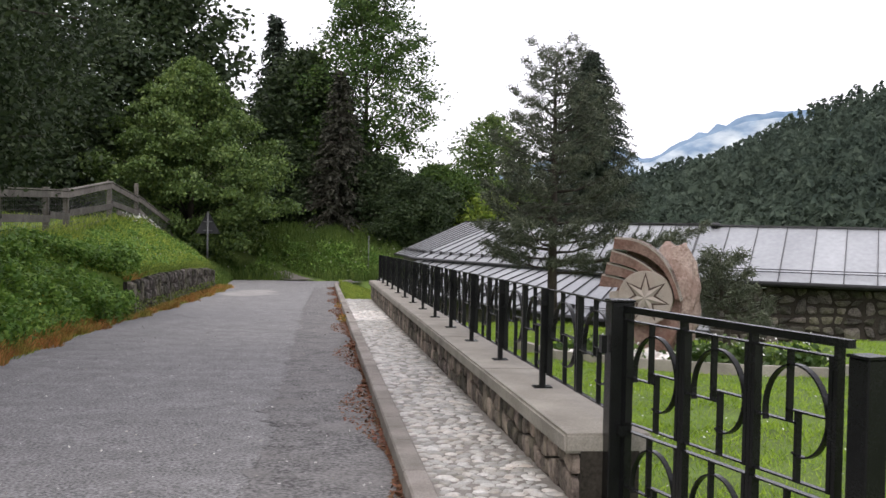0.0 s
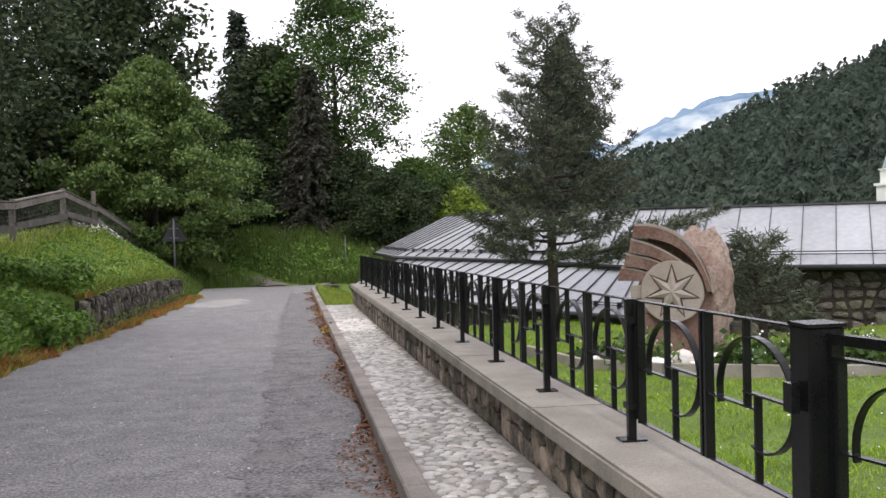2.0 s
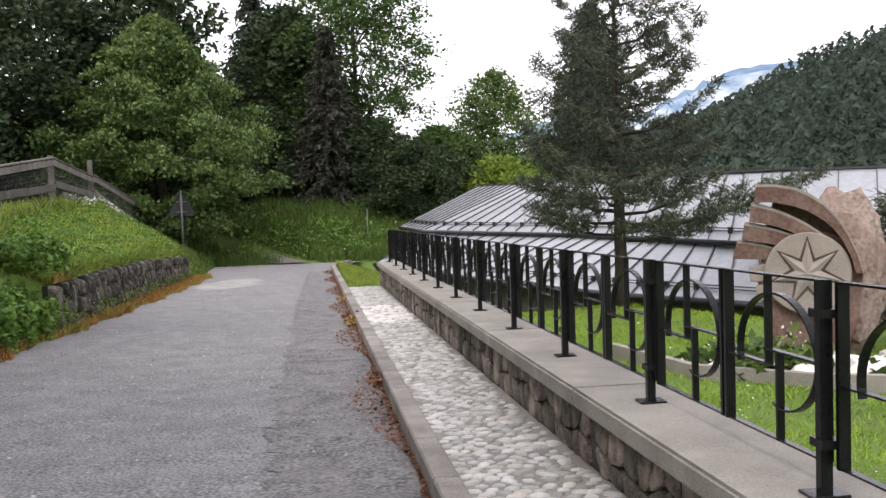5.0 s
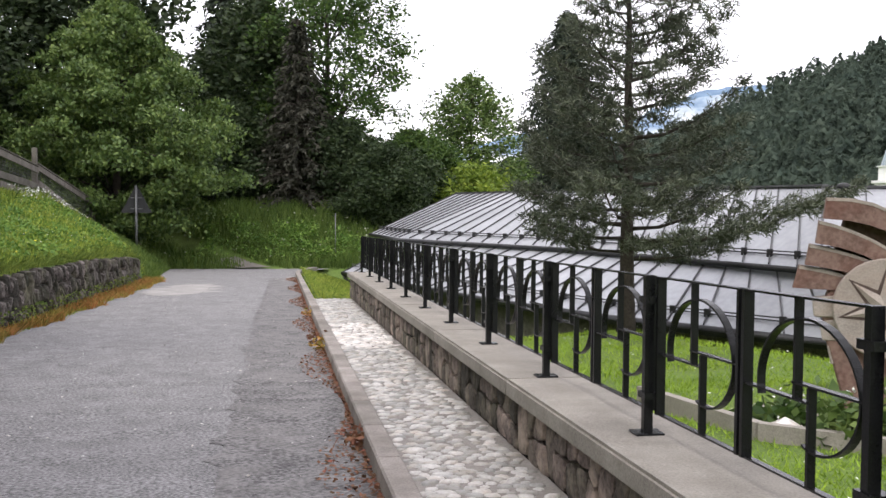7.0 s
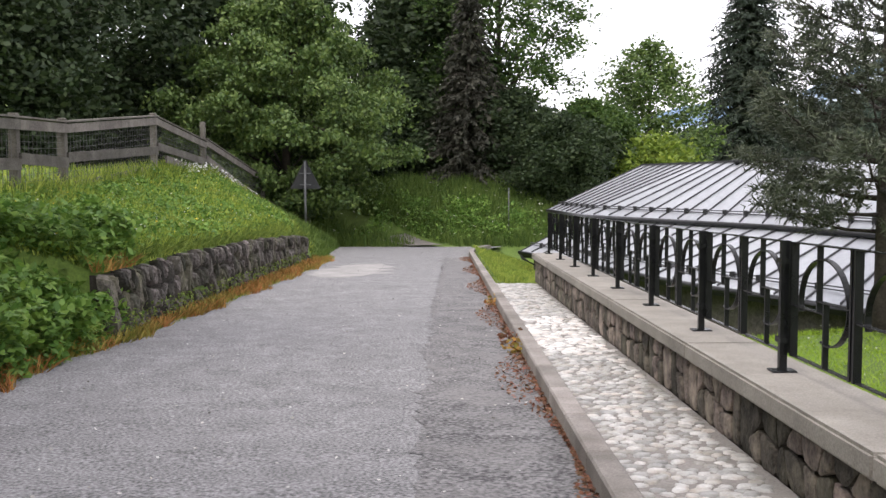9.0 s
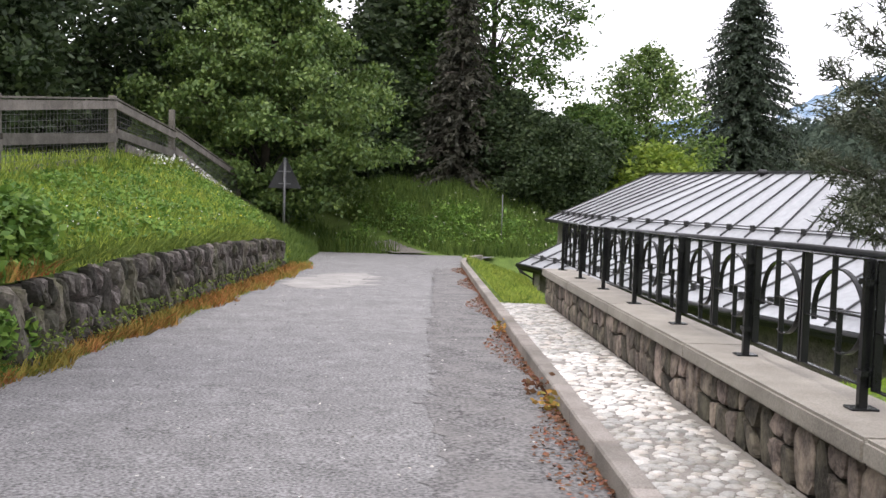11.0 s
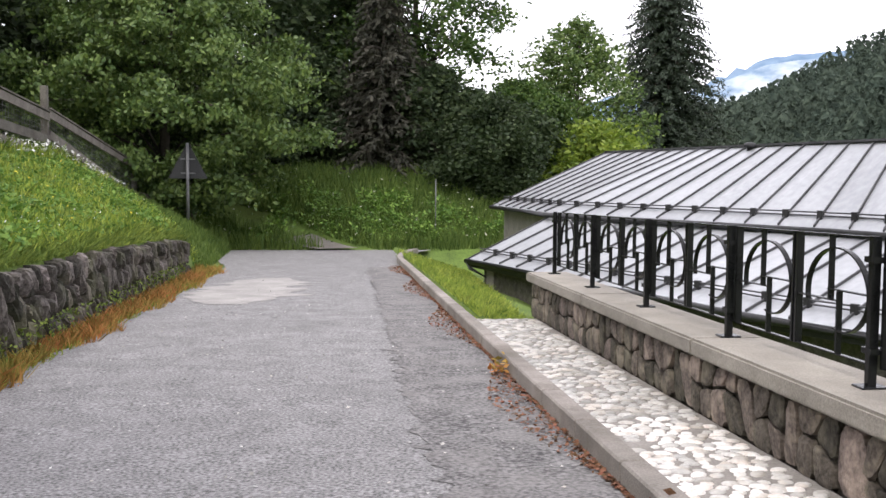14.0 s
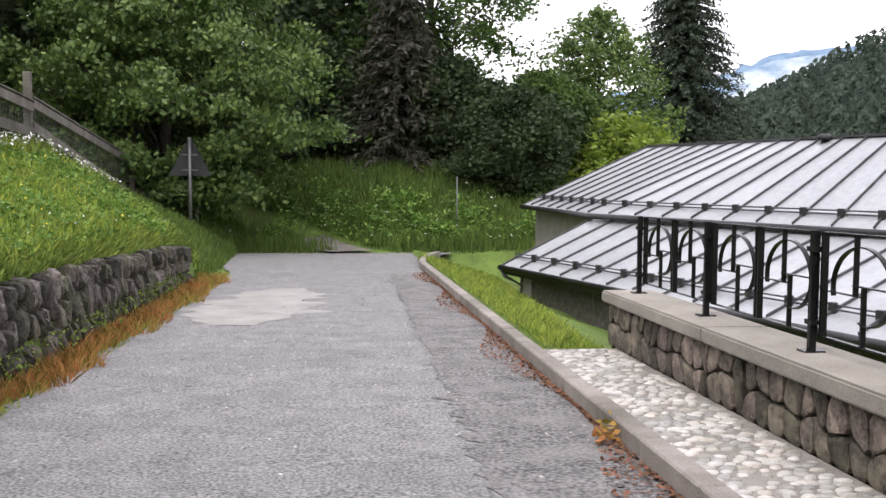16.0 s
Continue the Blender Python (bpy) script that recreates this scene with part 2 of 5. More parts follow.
def tube(bm, points, radii, sides=8):
    """A tapered round limb along points."""
    rings = []
    for i, p in enumerate(points):
        p = Vector(p)
        d = (Vector(points[min(i + 1, len(points) - 1)]) - Vector(points[max(i - 1, 0)])).normalized()
        a = d.orthogonal().normalized()
        b = d.cross(a)
        rings.append([bm.verts.new(p + radii[i] * (math.cos(2 * math.pi * k / sides) * a + math.sin(2 * math.pi * k / sides) * b)) for k in range(sides)])
    for r, s in zip(rings, rings[1:]):
        # match the start of each ring to its neighbour
        off = min(range(sides), key=lambda o: (s[o].co - r[0].co).length)
        for k in range(sides):
            f = bm.faces.new((r[k], r[(k + 1) % sides], s[(k + 1 + off) % sides], s[(k + off) % sides]))
            f.smooth = True
    bm.faces.new(rings[0][::-1])
    bm.faces.new(rings[-1])
    return bm


def lerp(x, table):
    return float(np.interp(x, [a for a, _ in table], [b for _, b in table]))


def ease(a, b, x):
    """A smooth step from 0 at a to 1 at b."""
    t = min(1.0, max(0.0, (x - a) / (b - a)))
    return t * t * (3 - 2 * t)


# ---- the lie of the land ----
def road_z(y):
    return 0.331 - 0.0274 * min(y, 50.0)


def path_z(y):
    return road_z(y) + 0.1


def cap_z(y):
    return 0.778 - 0.021 * y


def wall_top(y):
    return lerp(y, [(19.0, 0.55), (22.6, 0.5), (25, 0.5), (27, 0.44), (31, 0.33), (36.5, 0.1), (39, -0.15), (40.5, -0.6)])


def fence_base(y):
    return lerp(y, [(-40, 0.6), (10, 0.95), (21.7, 1.15), (26.0, 1.26), (28.3, 1.34), (34.0, 1.7), (38.7, 1.6), (43, 0.98), (47.9, 0.32), (53, 0.3), (60, 1.5), (90, 6)])


def road_left(y):
    return lerp(y, [(0, -4.45), (19, -4.35), (23, -4.14), (26, -4.05), (31, -3.9), (36, -3.8), (40, -3.85), (46, -4.7)])


ROAD_L, KERB_X, WALL_X = -4.12, 0.2, 1.11


def lawn_z(x, y):
    return 0.02 - 0.021 * y - 0.01 * (x - 1.6)


def ground_z(x, y):
    r = road_z(y) - 0.03
    if x < ROAD_L:
        walled = 21.4 < y < 38.5
        if walled:
            low = r if x > -4.28 else wall_top(y) + 0.02
            x0 = -4.4
        else:
            low, x0 = r, -4.5
        if x > -7.0:
            s = min(1.0, max(0.0, (x0 - x) / (7.0 + x0)))
            s = s ** (0.8 if walled else 0.6)
            z = low + (fence_base(y) - low) * s
        else:
            z = fence_base(y) + 0.03 * (-7 - x) + 0.25 * max(0.0, -22 - x)
        if y > 45:
            z = z * (1 - ease(45, 50, y)) + ease(45, 50, y) * (r + max(0.0, z - r) * 0.5)
    elif x <= 0.45:
        z = r
    elif y < 28.9:
        z = path_z(y) - 0.07 if x < 1.5 else lawn_z(x, y) - 1.15 * max(ease(0.0, 0.9, y - 22.3 - 0.55 * (x - 1.5)), ease(13.9, 14.6, 0.934 * x + 0.358 * y) * ease(15.0, 16.0, 0.934 * y - 0.358 * x))
    else:
        z = max(path_z(y) + 0.01 - 0.32 * max(0.0, x - 0.5), -1.75)
        if y < 33:
            z = z + (lawn_z(x, y) - 1.15 - z) * (1 - ease(28.9, 33, y)) * ease(1.2, 2.0, x)
    edge = 47.6 + 0.25 * max(0.0, x - 1) + 1.2 * ease(-2.5, -5.0, x)
    if y > edge:
        z = max(z, road_z(50) - 0.03) if y < edge + 3 else z
        z = road_z(edge) - 0.03 + 2.3 * ease(edge, edge + 9.5, y) + 0.06 * max(0.0, y - edge - 8) + (0.12 * max(0.0, -8 - x))
    if x > 14:
        z = z - 0.09 * min(x - 14, 160)
    if y > 70:
        z = z - 0.02 * min(y - 70, 500) * ease(0, 20, x)
    if abs(x) < 30 and y < 75:
        z += 0.05 * noise.noise((x * 0.9, y * 0.9, 0)) * (1 if (x < -4.6 or y > 48.5 or x > 1.8) else 0)
    return z


xs = sorted(set([-2600, -1600, -900, -500, -300, -180, -110, -70, -50, -38] + [-30 + i for i in range(16)] + [-14 + 0.5 * i for i in range(19)] + [-4.85, -4.7, -4.5, -4.42, -4.39, -4.26, -4.12, -3.0, -1, 0.2, 0.44, 0.5, 0.8, 1.2, 1.49, 1.52] + [1.8 + 0.5 * i for i in range(26)] + [15.5, 17, 20, 24, 30, 40, 55, 75, 110, 170, 260, 400, 700, 1200, 2600]))
ys = sorted(set([-2600, -1200, -600, -300, -150, -80, -45, -28, -18] + [-12 + i for i in range(31)] + [21.37, 21.43, 28.85, 28.95, 38.45, 38.55] + [19 + 0.75 * i for i in range(57)] + [63, 66, 70, 76, 85, 100, 130, 180, 260, 420, 700, 1300, 2600]))
gv = [(x, y, ground_z(x, y)) for y in ys for x in xs]
nx = len(xs)
gf = [(j * nx + i, j * nx + i + 1, (j + 1) * nx + i + 1, (j + 1) * nx + i) for j in range(len(ys) - 1) for i in range(nx - 1)]
ground = new("ground", raw("ground", gv, gf, M_GROUND, True))
tagged(ground, "grassy ground with earth showing through", "ground", kind="structure")


def ribbon(name, left, right, rows, material, lift=0.0, cols=8, edge_noise=0.0):
    """A surface sheet between two edges given as functions of a row value; each returns (x, y, z)."""
    vs, fs = [], []
    for r in rows:
        a, b = Vector(left(r)), Vector(right(r))
        if edge_noise:
            a.x += edge_noise * noise.noise((r * 1.7, 3.3, 0)) + 0.5 * edge_noise * noise.noise((r * 5.1, 9.3, 0))
        for c in range(cols + 1):
            p = a.lerp(b, c / cols)
            vs.append((p.x, p.y, p.z + lift))
    for j in range(len(rows) - 1):
        for c in range(cols):
            i = j * (cols + 1) + c
            fs.append((i, i + 1, i + cols + 2, i + cols + 1))
    return new(name, raw(name, vs, fs, material, True))


def road_right(y):
    return 0.2 if y < 41 else 0.2 + 0.03 * (y - 41) ** 2


road = ribbon("road", lambda y: (road_left(y), y, road_z(y)), lambda y: (min(road_right(y), 9), y, road_z(y)), [-30 + 0.5 * i for i in range(157)], M_ASPHALT, 0.0, 10, 0.1)
tagged(road, "worn grey asphalt lane with patches and cracks", "road", kind="structure")
dirt = ribbon("dirt_path", lambda s: (-1.8 - 5.2 * s, 47.6 + 6.2 * s, ground_z(-1.8 - 5.2 * s, 47.6 + 6.2 * s)), lambda s: (-0.6 - 5.4 * s, 47.9 + 7.0 * s, ground_z(-0.6 - 5.4 * s, 47.9 + 7.0 * s)), [0.02 * i for i in range(15)], M_DIRT, 0.09)
tagged(dirt, "sandy dirt track at the foot of the bank", "path", kind="structure")


def patch_half(y):
    f = (y - 31.6) / 5.0
    return 0.9 * math.sin(math.pi * min(0.99, max(0.01, f))) ** 0.45 * (1 + 0.8 * noise.noise((y * 1.9, 2, 2)) + 0.5 * noise.noise((y * 5.3, 4, 2)))


patch = ribbon("road_patch", lambda y: (-2.95 + 0.12 * (y - 32) - patch_half(y) + 0.25 * noise.noise((y * 3.3, 1, 2)), y, road_z(y)), lambda y: (-2.95 + 0.14 * (y - 32) + patch_half(y + 0.4) * 0.9, y, road_z(y)), [31.6 + 0.1 * i for i in range(51)], M_PATCH, 0.005)
tagged(patch, "pale concrete patch in the asphalt", "road patch", kind="structure")
worn = ribbon("road_edge_strip", lambda y: (-0.75 + 0.012 * max(0.0, y - 24) + 0.1 * noise.noise((y * 0.7, 7, 1)) + 0.09 * noise.noise((y * 3.1, 7, 4)) + 0.12 * noise.noise((y * 9.7, 7, 4)), y, road_z(y)), lambda y: (0.19, y, road_z(y)), [2 + 0.06 * i for i in range(630)], M_TAR, 0.005)
tagged(worn, "crumbling darker asphalt strip along the kerb", "road edge", kind="structure")

# ---- kerb, cobbled strip and its low wall ----
rnd = random.Random(4)
kerb = thing("kerb", (0, 0, 0), "grey concrete kerb stones edging the cobbled strip", "kerb", kind="structure")


def kerb_x(y):
    return KERB_X if y < 41 else road_right(y)


y = 1.0
while y < 45.5:
    n = min(1.0, 1.0 if y < 40 else 0.6)
    a = Vector((kerb_x(y) + 0.075, y + 0.006, path_z(y) - 0.06))
    b = Vector((kerb_x(y + n) + 0.075, y + n - 0.006, path_z(y + n) - 0.06))
    bm = beam(bmesh.new(), a, b, 0.15, 0.2)
    bmesh.ops.bevel(bm, geom=[e for e in bm.edges], offset=0.012, segments=1, affect="EDGES")
    part("kerb_stone", bm, M_KERB, kerb)
    y += n

strip = ribbon("cobble_bed", lambda y: (KERB_X + 0.13, y, path_z(y) - 0.012), lambda y: (WALL_X + 0.02, y, path_z(y) - 0.012), [1 + 0.5 * i for i in range(56)] + [28.82], M_MORTAR)
tagged(strip, "strip of pale river pebbles set in mortar", "pavement", kind="structure")


def pebble_data(rx, ry, h, seed):
    r = random.Random(seed)
    k = 9
    vs, fs = [], []
    w = [r.uniform(0.86, 1.12) for _ in range(k)]
    for s, z in ((1.0, -0.01), (0.86, h * 0.62), (0.45, h)):
        for i in range(k):
            t = 2 * math.pi * i / k
            vs.append((rx * w[i] * s * math.cos(t), ry * w[i] * s * math.sin(t), z))
    vs.append((0, 0, h * 1.05))
    for a in (0, k):
        fs += [(a + i, a + (i + 1) % k, a + k + (i + 1) % k, a + k + i) for i in range(k)]
    fs += [(2 * k + i, 2 * k + (i + 1) % k, 3 * k) for i in range(k)]
    return vs, fs


wall = thing("wall_low", (0, 0, 0), "low rubble stone wall with a concrete coping", "wall", kind="structure")
W0, W1 = 5.35, 29.15


def sloped(bm, x0, x1, y0, y1, zb, zt, bevel=0.0):
    """A long block whose bottom and top follow two height functions of y."""
    vs = [bm.verts.new((x, y, f(y))) for y in (y0, y1) for x, f in ((x0, zb), (x1, zb), (x1, zt), (x0, zt))]
    for f in ((0, 1, 2, 3), (7, 6, 5, 4), (0, 4, 5, 1), (1, 5, 6, 2), (2, 6, 7, 3), (3, 7, 4, 0)):
        bm.faces.new([vs[i] for i in f])
    bmesh.ops.recalc_face_normals(bm, faces=bm.faces[:])
    if bevel:
        bmesh.ops.bevel(bm, geom=bm.edges[:], offset=bevel, segments=2, affect="EDGES")
    return bm


part("wall_core", sloped(bmesh.new(), WALL_X + 0.05, 1.5, W0, W1 - 0.05, lambda y: path_z(y) - 0.5, lambda y: cap_z(y) - 0.1), M_DARKWALL, wall)
cy = W0
while cy < W1 - 0.1:
    ce = min(W1, cy + 3.0)
    part("coping_slab", sloped(bmesh.new(), WALL_X - 0.05, 1.58, cy + (0.003 if cy > W0 else 0), ce, lambda y: cap_z(y) - 0.115, cap_z, 0.016), M_CONC, wall, "weathered concrete coping slab")
    cy = ce


def stone_mesh(name, pts, depth, bulge, material, r):
    """A rough stone: an outline in the wall's plane (u, v), proud by depth, with a chipped, bulging face."""
    bm = bmesh.new()
    cu, cv = sum(p[0] for p in pts) / len(pts), sum(p[1] for p in pts) / len(pts)
    back = [bm.verts.new((depth, u, v)) for u, v in pts]
    rim = [bm.verts.new((r.uniform(-0.4, 0.5) * bulge, cu + (u - cu) * 0.96, cv + (v - cv) * 0.95)) for u, v in pts]
    face = [bm.verts.new((-bulge * r.uniform(0.3, 1.2), cu + (u - cu) * r.uniform(0.66, 0.86), cv + (v - cv) * r.uniform(0.64, 0.84))) for u, v in pts]
    mid = bm.verts.new((-bulge * r.uniform(0.8, 1.4), cu, cv))
    n = len(pts)
    for i in range(n):
        j = (i + 1) % n
        bm.faces.new((back[i], back[j], rim[j], rim[i]))
        bm.faces.new((rim[i], rim[j], face[j], face[i]))
        bm.faces.new((face[i], face[j], mid))
    bmesh.ops.recalc_face_normals(bm, faces=bm.faces[:])
    return finish(name, bm, material)


def rubble(parent, y0, y1, bottom, top, x, size, height, gap, bulge, material, lean=0.0, cap=300, slant=0.0):
    """Courses of irregular stones, each one an object, on a wall facing -x or +x."""
    r = random.Random(9)
    count = 0
    cols = int((y1 - y0) / size)
    rowmax = max(1, int(round((top((y0 + y1) / 2) - bottom((y0 + y1) / 2)) / height)))
    jit = {}

    def corner(i, j):
        if (i, j) not in jit:
            jit[(i, j)] = (r.uniform(-0.36, 0.36) * size * (1 if 0 < i < cols else 0), r.uniform(-0.36, 0.36) * (1 if 0 < j < rowmax else 0))
        du, dv = jit[(i, j)]
        yy = y0 + (y1 - y0) * i / cols + du + (0.5 * size if j % 2 else 0) * (0 if i in (0, cols) else 1) * 0.5
        f = min(1, max(0, (j + dv) / rowmax))
        return yy, bottom(yy) + (top(yy) - bottom(yy)) * f

    for i in range(cols):
        j = 0
        while j < rowmax:
            if count >= cap:
                return
            tall = 2 if (j + 2 <= rowmax and r.random() < 0.18) else 1
            a, b, c, d = corner(i, j), corner(i + 1, j), corner(i + 1, j + tall), corner(i, j + tall)
            pts = []
            quad = [a, b, c, d]
            mu, mv = sum(q[0] for q in quad) / 4, sum(q[1] for q in quad) / 4
            for q in range(4):
                p, s = quad[q], quad[(q + 1) % 4]
                for f in (0.16, 0.5, 0.84):
                    k = 1.0 if f == 0.5 else 0.97
                    pts.append(((p[0] + (s[0] - p[0]) * f) * k + mu * (1 - k), (p[1] + (s[1] - p[1]) * f) * k + mv * (1 - k)))
            tilt = slant * r.uniform(0.4, 1.4)
            pts = [(u + tilt * (v - mv), v) for u, v in pts]
            pts = [(mu + (u - mu) * (1 - gap / size), mv + (v - mv) * (1 - gap / height)) for u, v in pts]
            org = (pts[0][0], pts[0][1])
            me = stone_mesh("stone", [(u - mu, v - mv) for u, v in pts], 0.1, bulge, material, r)
            ob = part("stone", me, material, parent)
            ob.location = (x + r.uniform(-0.5, 0.5) * bulge, mu, mv)
            ob.rotation_euler = (r.uniform(-0.1, 0.1) if slant else 0, 0, math.pi if x < -2 else 0)
            count += 1
            j += tall


def flat(bm, p, q, thick, wide):
    """A flat bar from p to q in the (y, z) plane: thick in the plane, wide along x."""
    p, q = Vector((0, *p)), Vector((0, *q))
    return beam(bm, p, q, thick, wide, (1, 0, 0))


def hoop(pts, thick, wide):
    """One bent flat bar along points of the (y, z) plane."""
    bm = bmesh.new()
    rings = []
    for i, p in enumerate(pts):
        a, c = pts[max(0, i - 1)], pts[min(len(pts) - 1, i + 1)]
        d = Vector((c[0] - a[0], c[1] - a[1])).normalized()
        n = Vector((-d.y, d.x)) * thick / 2
        rings.append([bm.verts.new((x, p[0] + s * n.x, p[1] + s * n.y)) for x, s in ((-wide / 2, -1), (wide / 2, -1), (wide / 2, 1), (-wide / 2, 1))])
    for r, s in zip(rings, rings[1:]):
        for k in range(4):
            bm.faces.new((r[k], r[(k + 1) % 4], s[(k + 1) % 4], s[k]))
    bm.faces.new(rings[0][::-1])
    bm.faces.new(rings[-1])
    bmesh.ops.recalc_face_normals(bm, faces=bm.faces[:])
    return bm


def panel_meshes(w, h, slope):
    """The bars of a square iron panel: flat-bar frame, a loop, two offset rails and two half uprights."""
    def sh(y, z):
        return w - y, z + slope * (w - y)

    t = 0.008
    bars = []
    for nm, a, b, thick, wide in (("stile", (0.012, 0), (0.012, h), 0.022, 0.042), ("stile", (w - 0.012, 0), (w - 0.012, h), 0.022, 0.042),
                                  ("top_rail", (0, h), (w, h), t, 0.036), ("bottom_rail", (0, 0.004), (w, 0.004), t, 0.03),
                                  ("upright", (w * 0.46, h * 0.45), (w * 0.46, h), 0.016, 0.03), ("upright", (w * 0.57, 0), (w * 0.57, h * 0.53), 0.016, 0.03),
                                  ("rail", (0, h * 0.45), (w * 0.58, h * 0.45), t, 0.03), ("rail", (w * 0.44, h * 0.54), (w, h * 0.54), t, 0.03)):
        bars.append((nm, finish(nm, flat(bmesh.new(), sh(*a), sh(*b), thick, wide), M_IRON)))
    cy, cz, ry, rz = w * 0.54, h * 0.5, w * 0.39, h * 0.39
    pts = []
    for i in range(37):
        a = math.pi * (1.07 - i / 36 * 1.63)
        k = 1.0 if a > 0 else 1.0 - 0.27 * (-a / (0.56 * math.pi))
        ox = 0 if a > 0 else ry * 0.1 * (-a / (0.56 * math.pi))
        pts.append(sh(cy + ox + ry * k * math.cos(a), cz + rz * k * math.sin(a)))
    bars.append(("loop", finish("loop", hoop(pts, 0.009, 0.03), M_IRON)))
    return bars


def panel(parent, bars, place):
    sub = new("panel")
    sub.parent = parent
    sub.location = place
    for nm, me in bars:
        part(nm, me, M_IRON, sub)
    return sub


FX, SPAN = 1.35, 1.8
SLOPE = -0.021
iron_fence = thing("iron_fence", (0, 0, 0), "black wrought iron fence of looped square panels on the coping", "fence")
POST = [("shaft", finish("shaft", newbox(-0.022, -0.018, 0, 0.022, 0.018, 0.75), M_IRON)),
        ("foot_plate", finish("foot_plate", newbox(-0.07, -0.055, 0, 0.07, 0.055, 0.012, bevel=0.003), M_IRON)),
        ("clamp", finish("clamp", newbox(-0.03, -0.045, 0.17, 0.05, 0.045, 0.2), M_IRON)),
        ("clamp", finish("clamp", newbox(-0.03, -0.045, 0.62, 0.05, 0.045, 0.65), M_IRON))]
for k in range(13):
    yy = 28.8 - SPAN * k
    sub = new("post")
    sub.parent = iron_fence
    sub.location = (FX - 0.01, yy, cap_z(yy))
    for nm, me in POST:
        part(nm, me, M_IRON, sub)
PW, PH = 0.845, 0.64
BARS = panel_meshes(PW, PH, SLOPE)
for k in range(13):
    for s in (0, 1):
        yy = 28.8 - SPAN * (k + 1) + 0.045 + s * 0.865
        panel(iron_fence, BARS, (FX + 0.03, yy, cap_z(yy) + 0.1))

GH = cap_z(5.3) + 0.76 - path_z(5.3) + 0.1
gate_post = thing("gate_post", (FX, 5.3, path_z(5.3) - 0.1), "thick square black iron gate post", "gate post")
part("shaft", newbox(-0.066, -0.066, 0, 0.066, 0.066, GH, bevel=0.006), M_IRON, gate_post)
part("cap_plate", newbox(-0.07, -0.07, GH, 0.07, 0.07, GH + 0.012), M_IRON, gate_post)
part("latch", newbox(-0.11, -0.03, 0.95, -0.08, 0.03, 1.05), M_IRON, gate_post)
part("hinge", newbox(-0.03, -0.13, 0.5, 0.03, -0.08, 0.56), M_IRON, gate_post)

GATE_TURN = 15.4
GD = Vector((math.sin(radians(GATE_TURN)), -math.cos(radians(GATE_TURN)), 0))
gate = thing("gate", pose(FX, 5.3, cap_z(5.3) + 0.74, 0, 0, GATE_TURN), "black iron gate of two tiers of looped panels, ajar", "gate")
part("top_bar", newbox(-0.02, -1.73, -0.035, 0.02, -0.07, 0.0), M_IRON, gate)
GBARS = panel_meshes(0.5, 0.57, 0)
for yo in (-0.09, -0.62, -1.15):
    for tier in range(2):
        panel(gate, GBARS, (0, yo - 0.5, -0.65 - tier * 0.61))
for yo in (-0.075, -0.605, -1.135, -1.665):
    part("stile", newbox(-0.02, yo - 0.012, -1.27, 0.02, yo + 0.012, -0.035), M_IRON, gate)
gp = Vector((FX, 5.3, 0)) + GD * 1.82
far_post = thing("gate_post", pose(gp.x, gp.y, path_z(gp.y) - 0.25, 0, 0, GATE_TURN), "thick square black iron post closing the gate", "gate post")
part("shaft", newbox(-0.055, -0.055, 0, 0.055, 0.055, GH + 0.02, bevel=0.006), M_IRON, far_post)
part("cap_plate", newbox(-0.06, -0.06, GH + 0.02, 0.06, 0.06, GH + 0.032), M_IRON, far_post)

# ---- long building with a sheet-metal roof ----
RIDGE_Z, EAVE_Z, LOW_Z = 1.98, 0.55, -0.49
RIDGE_LINE = [(5.92, 43.2), (7.1, 36.8), (8.3, 31.0), (9.85, 25.7)]
EAVE_LINE = [(2.9, 43.6), (3.3, 38.5), (6.55, 32.0), (8.64, 23.5)]
LOW_LINE = [(1.63, 38.86), (4.35, 29.9), (6.0, 26.1), (8.6, 22.0)]
house = thing("long_building", (0, 0, 0), "long low stone building with a grey standing seam metal roof", "building")


def along(line, f, z):
    """A point of a plan line at a share f of its length, at height z."""
    pts = [Vector((x, y, 0)) for x, y in line]
    ls = [(q - p).length for p, q in zip(pts, pts[1:])]
    d = f * sum(ls)
    for p, q, l in zip(pts, pts[1:], ls):
        if d <= l or q is pts[-1]:
            return p.lerp(q, d / l) + Vector((0, 0, z))
        d -= l


def slab(bm, a, b, c, d, t):
    """A sheet with thickness t from four corners, in order round its edge."""
    pts = [Vector(p) for p in (a, b, c, d)]
    nrm = (pts[1] - pts[0]).cross(pts[3] - pts[0]).normalized()
    if nrm.z < 0:
        nrm = -nrm
    vs = [bm.verts.new(p) for p in pts] + [bm.verts.new(p - nrm * t) for p in pts]
    for f in ((0, 1, 2, 3), (7, 6, 5, 4), (0, 4, 5, 1), (1, 5, 6, 2), (2, 6, 7, 3), (3, 7, 4, 0)):
        bm.faces.new([vs[i] for i in f])
    bmesh.ops.recalc_face_normals(bm, faces=bm.faces[:])
    return bm


def block(bm, a, b, c, d, z0, z1):
    """An upright block over a plan quadrilateral, from z0 to the corners' z1."""
    tops = z1 if isinstance(z1, tuple) else (z1,) * 4
    vs = [bm.verts.new((p.x, p.y, z0)) for p in (a, b, c, d)] + [bm.verts.new((p.x, p.y, z)) for p, z in zip((a, b, c, d), tops)]
    for f in ((0, 1, 2, 3), (7, 6, 5, 4), (0, 4, 5, 1), (1, 5, 6, 2), (2, 6, 7, 3), (3, 7, 4, 0)):
        bm.faces.new([vs[i] for i in f])
    bmesh.ops.recalc_face_normals(bm, faces=bm.faces[:])
    return bm


def eave_at(f):
    return along(EAVE_LINE, f, EAVE_Z)


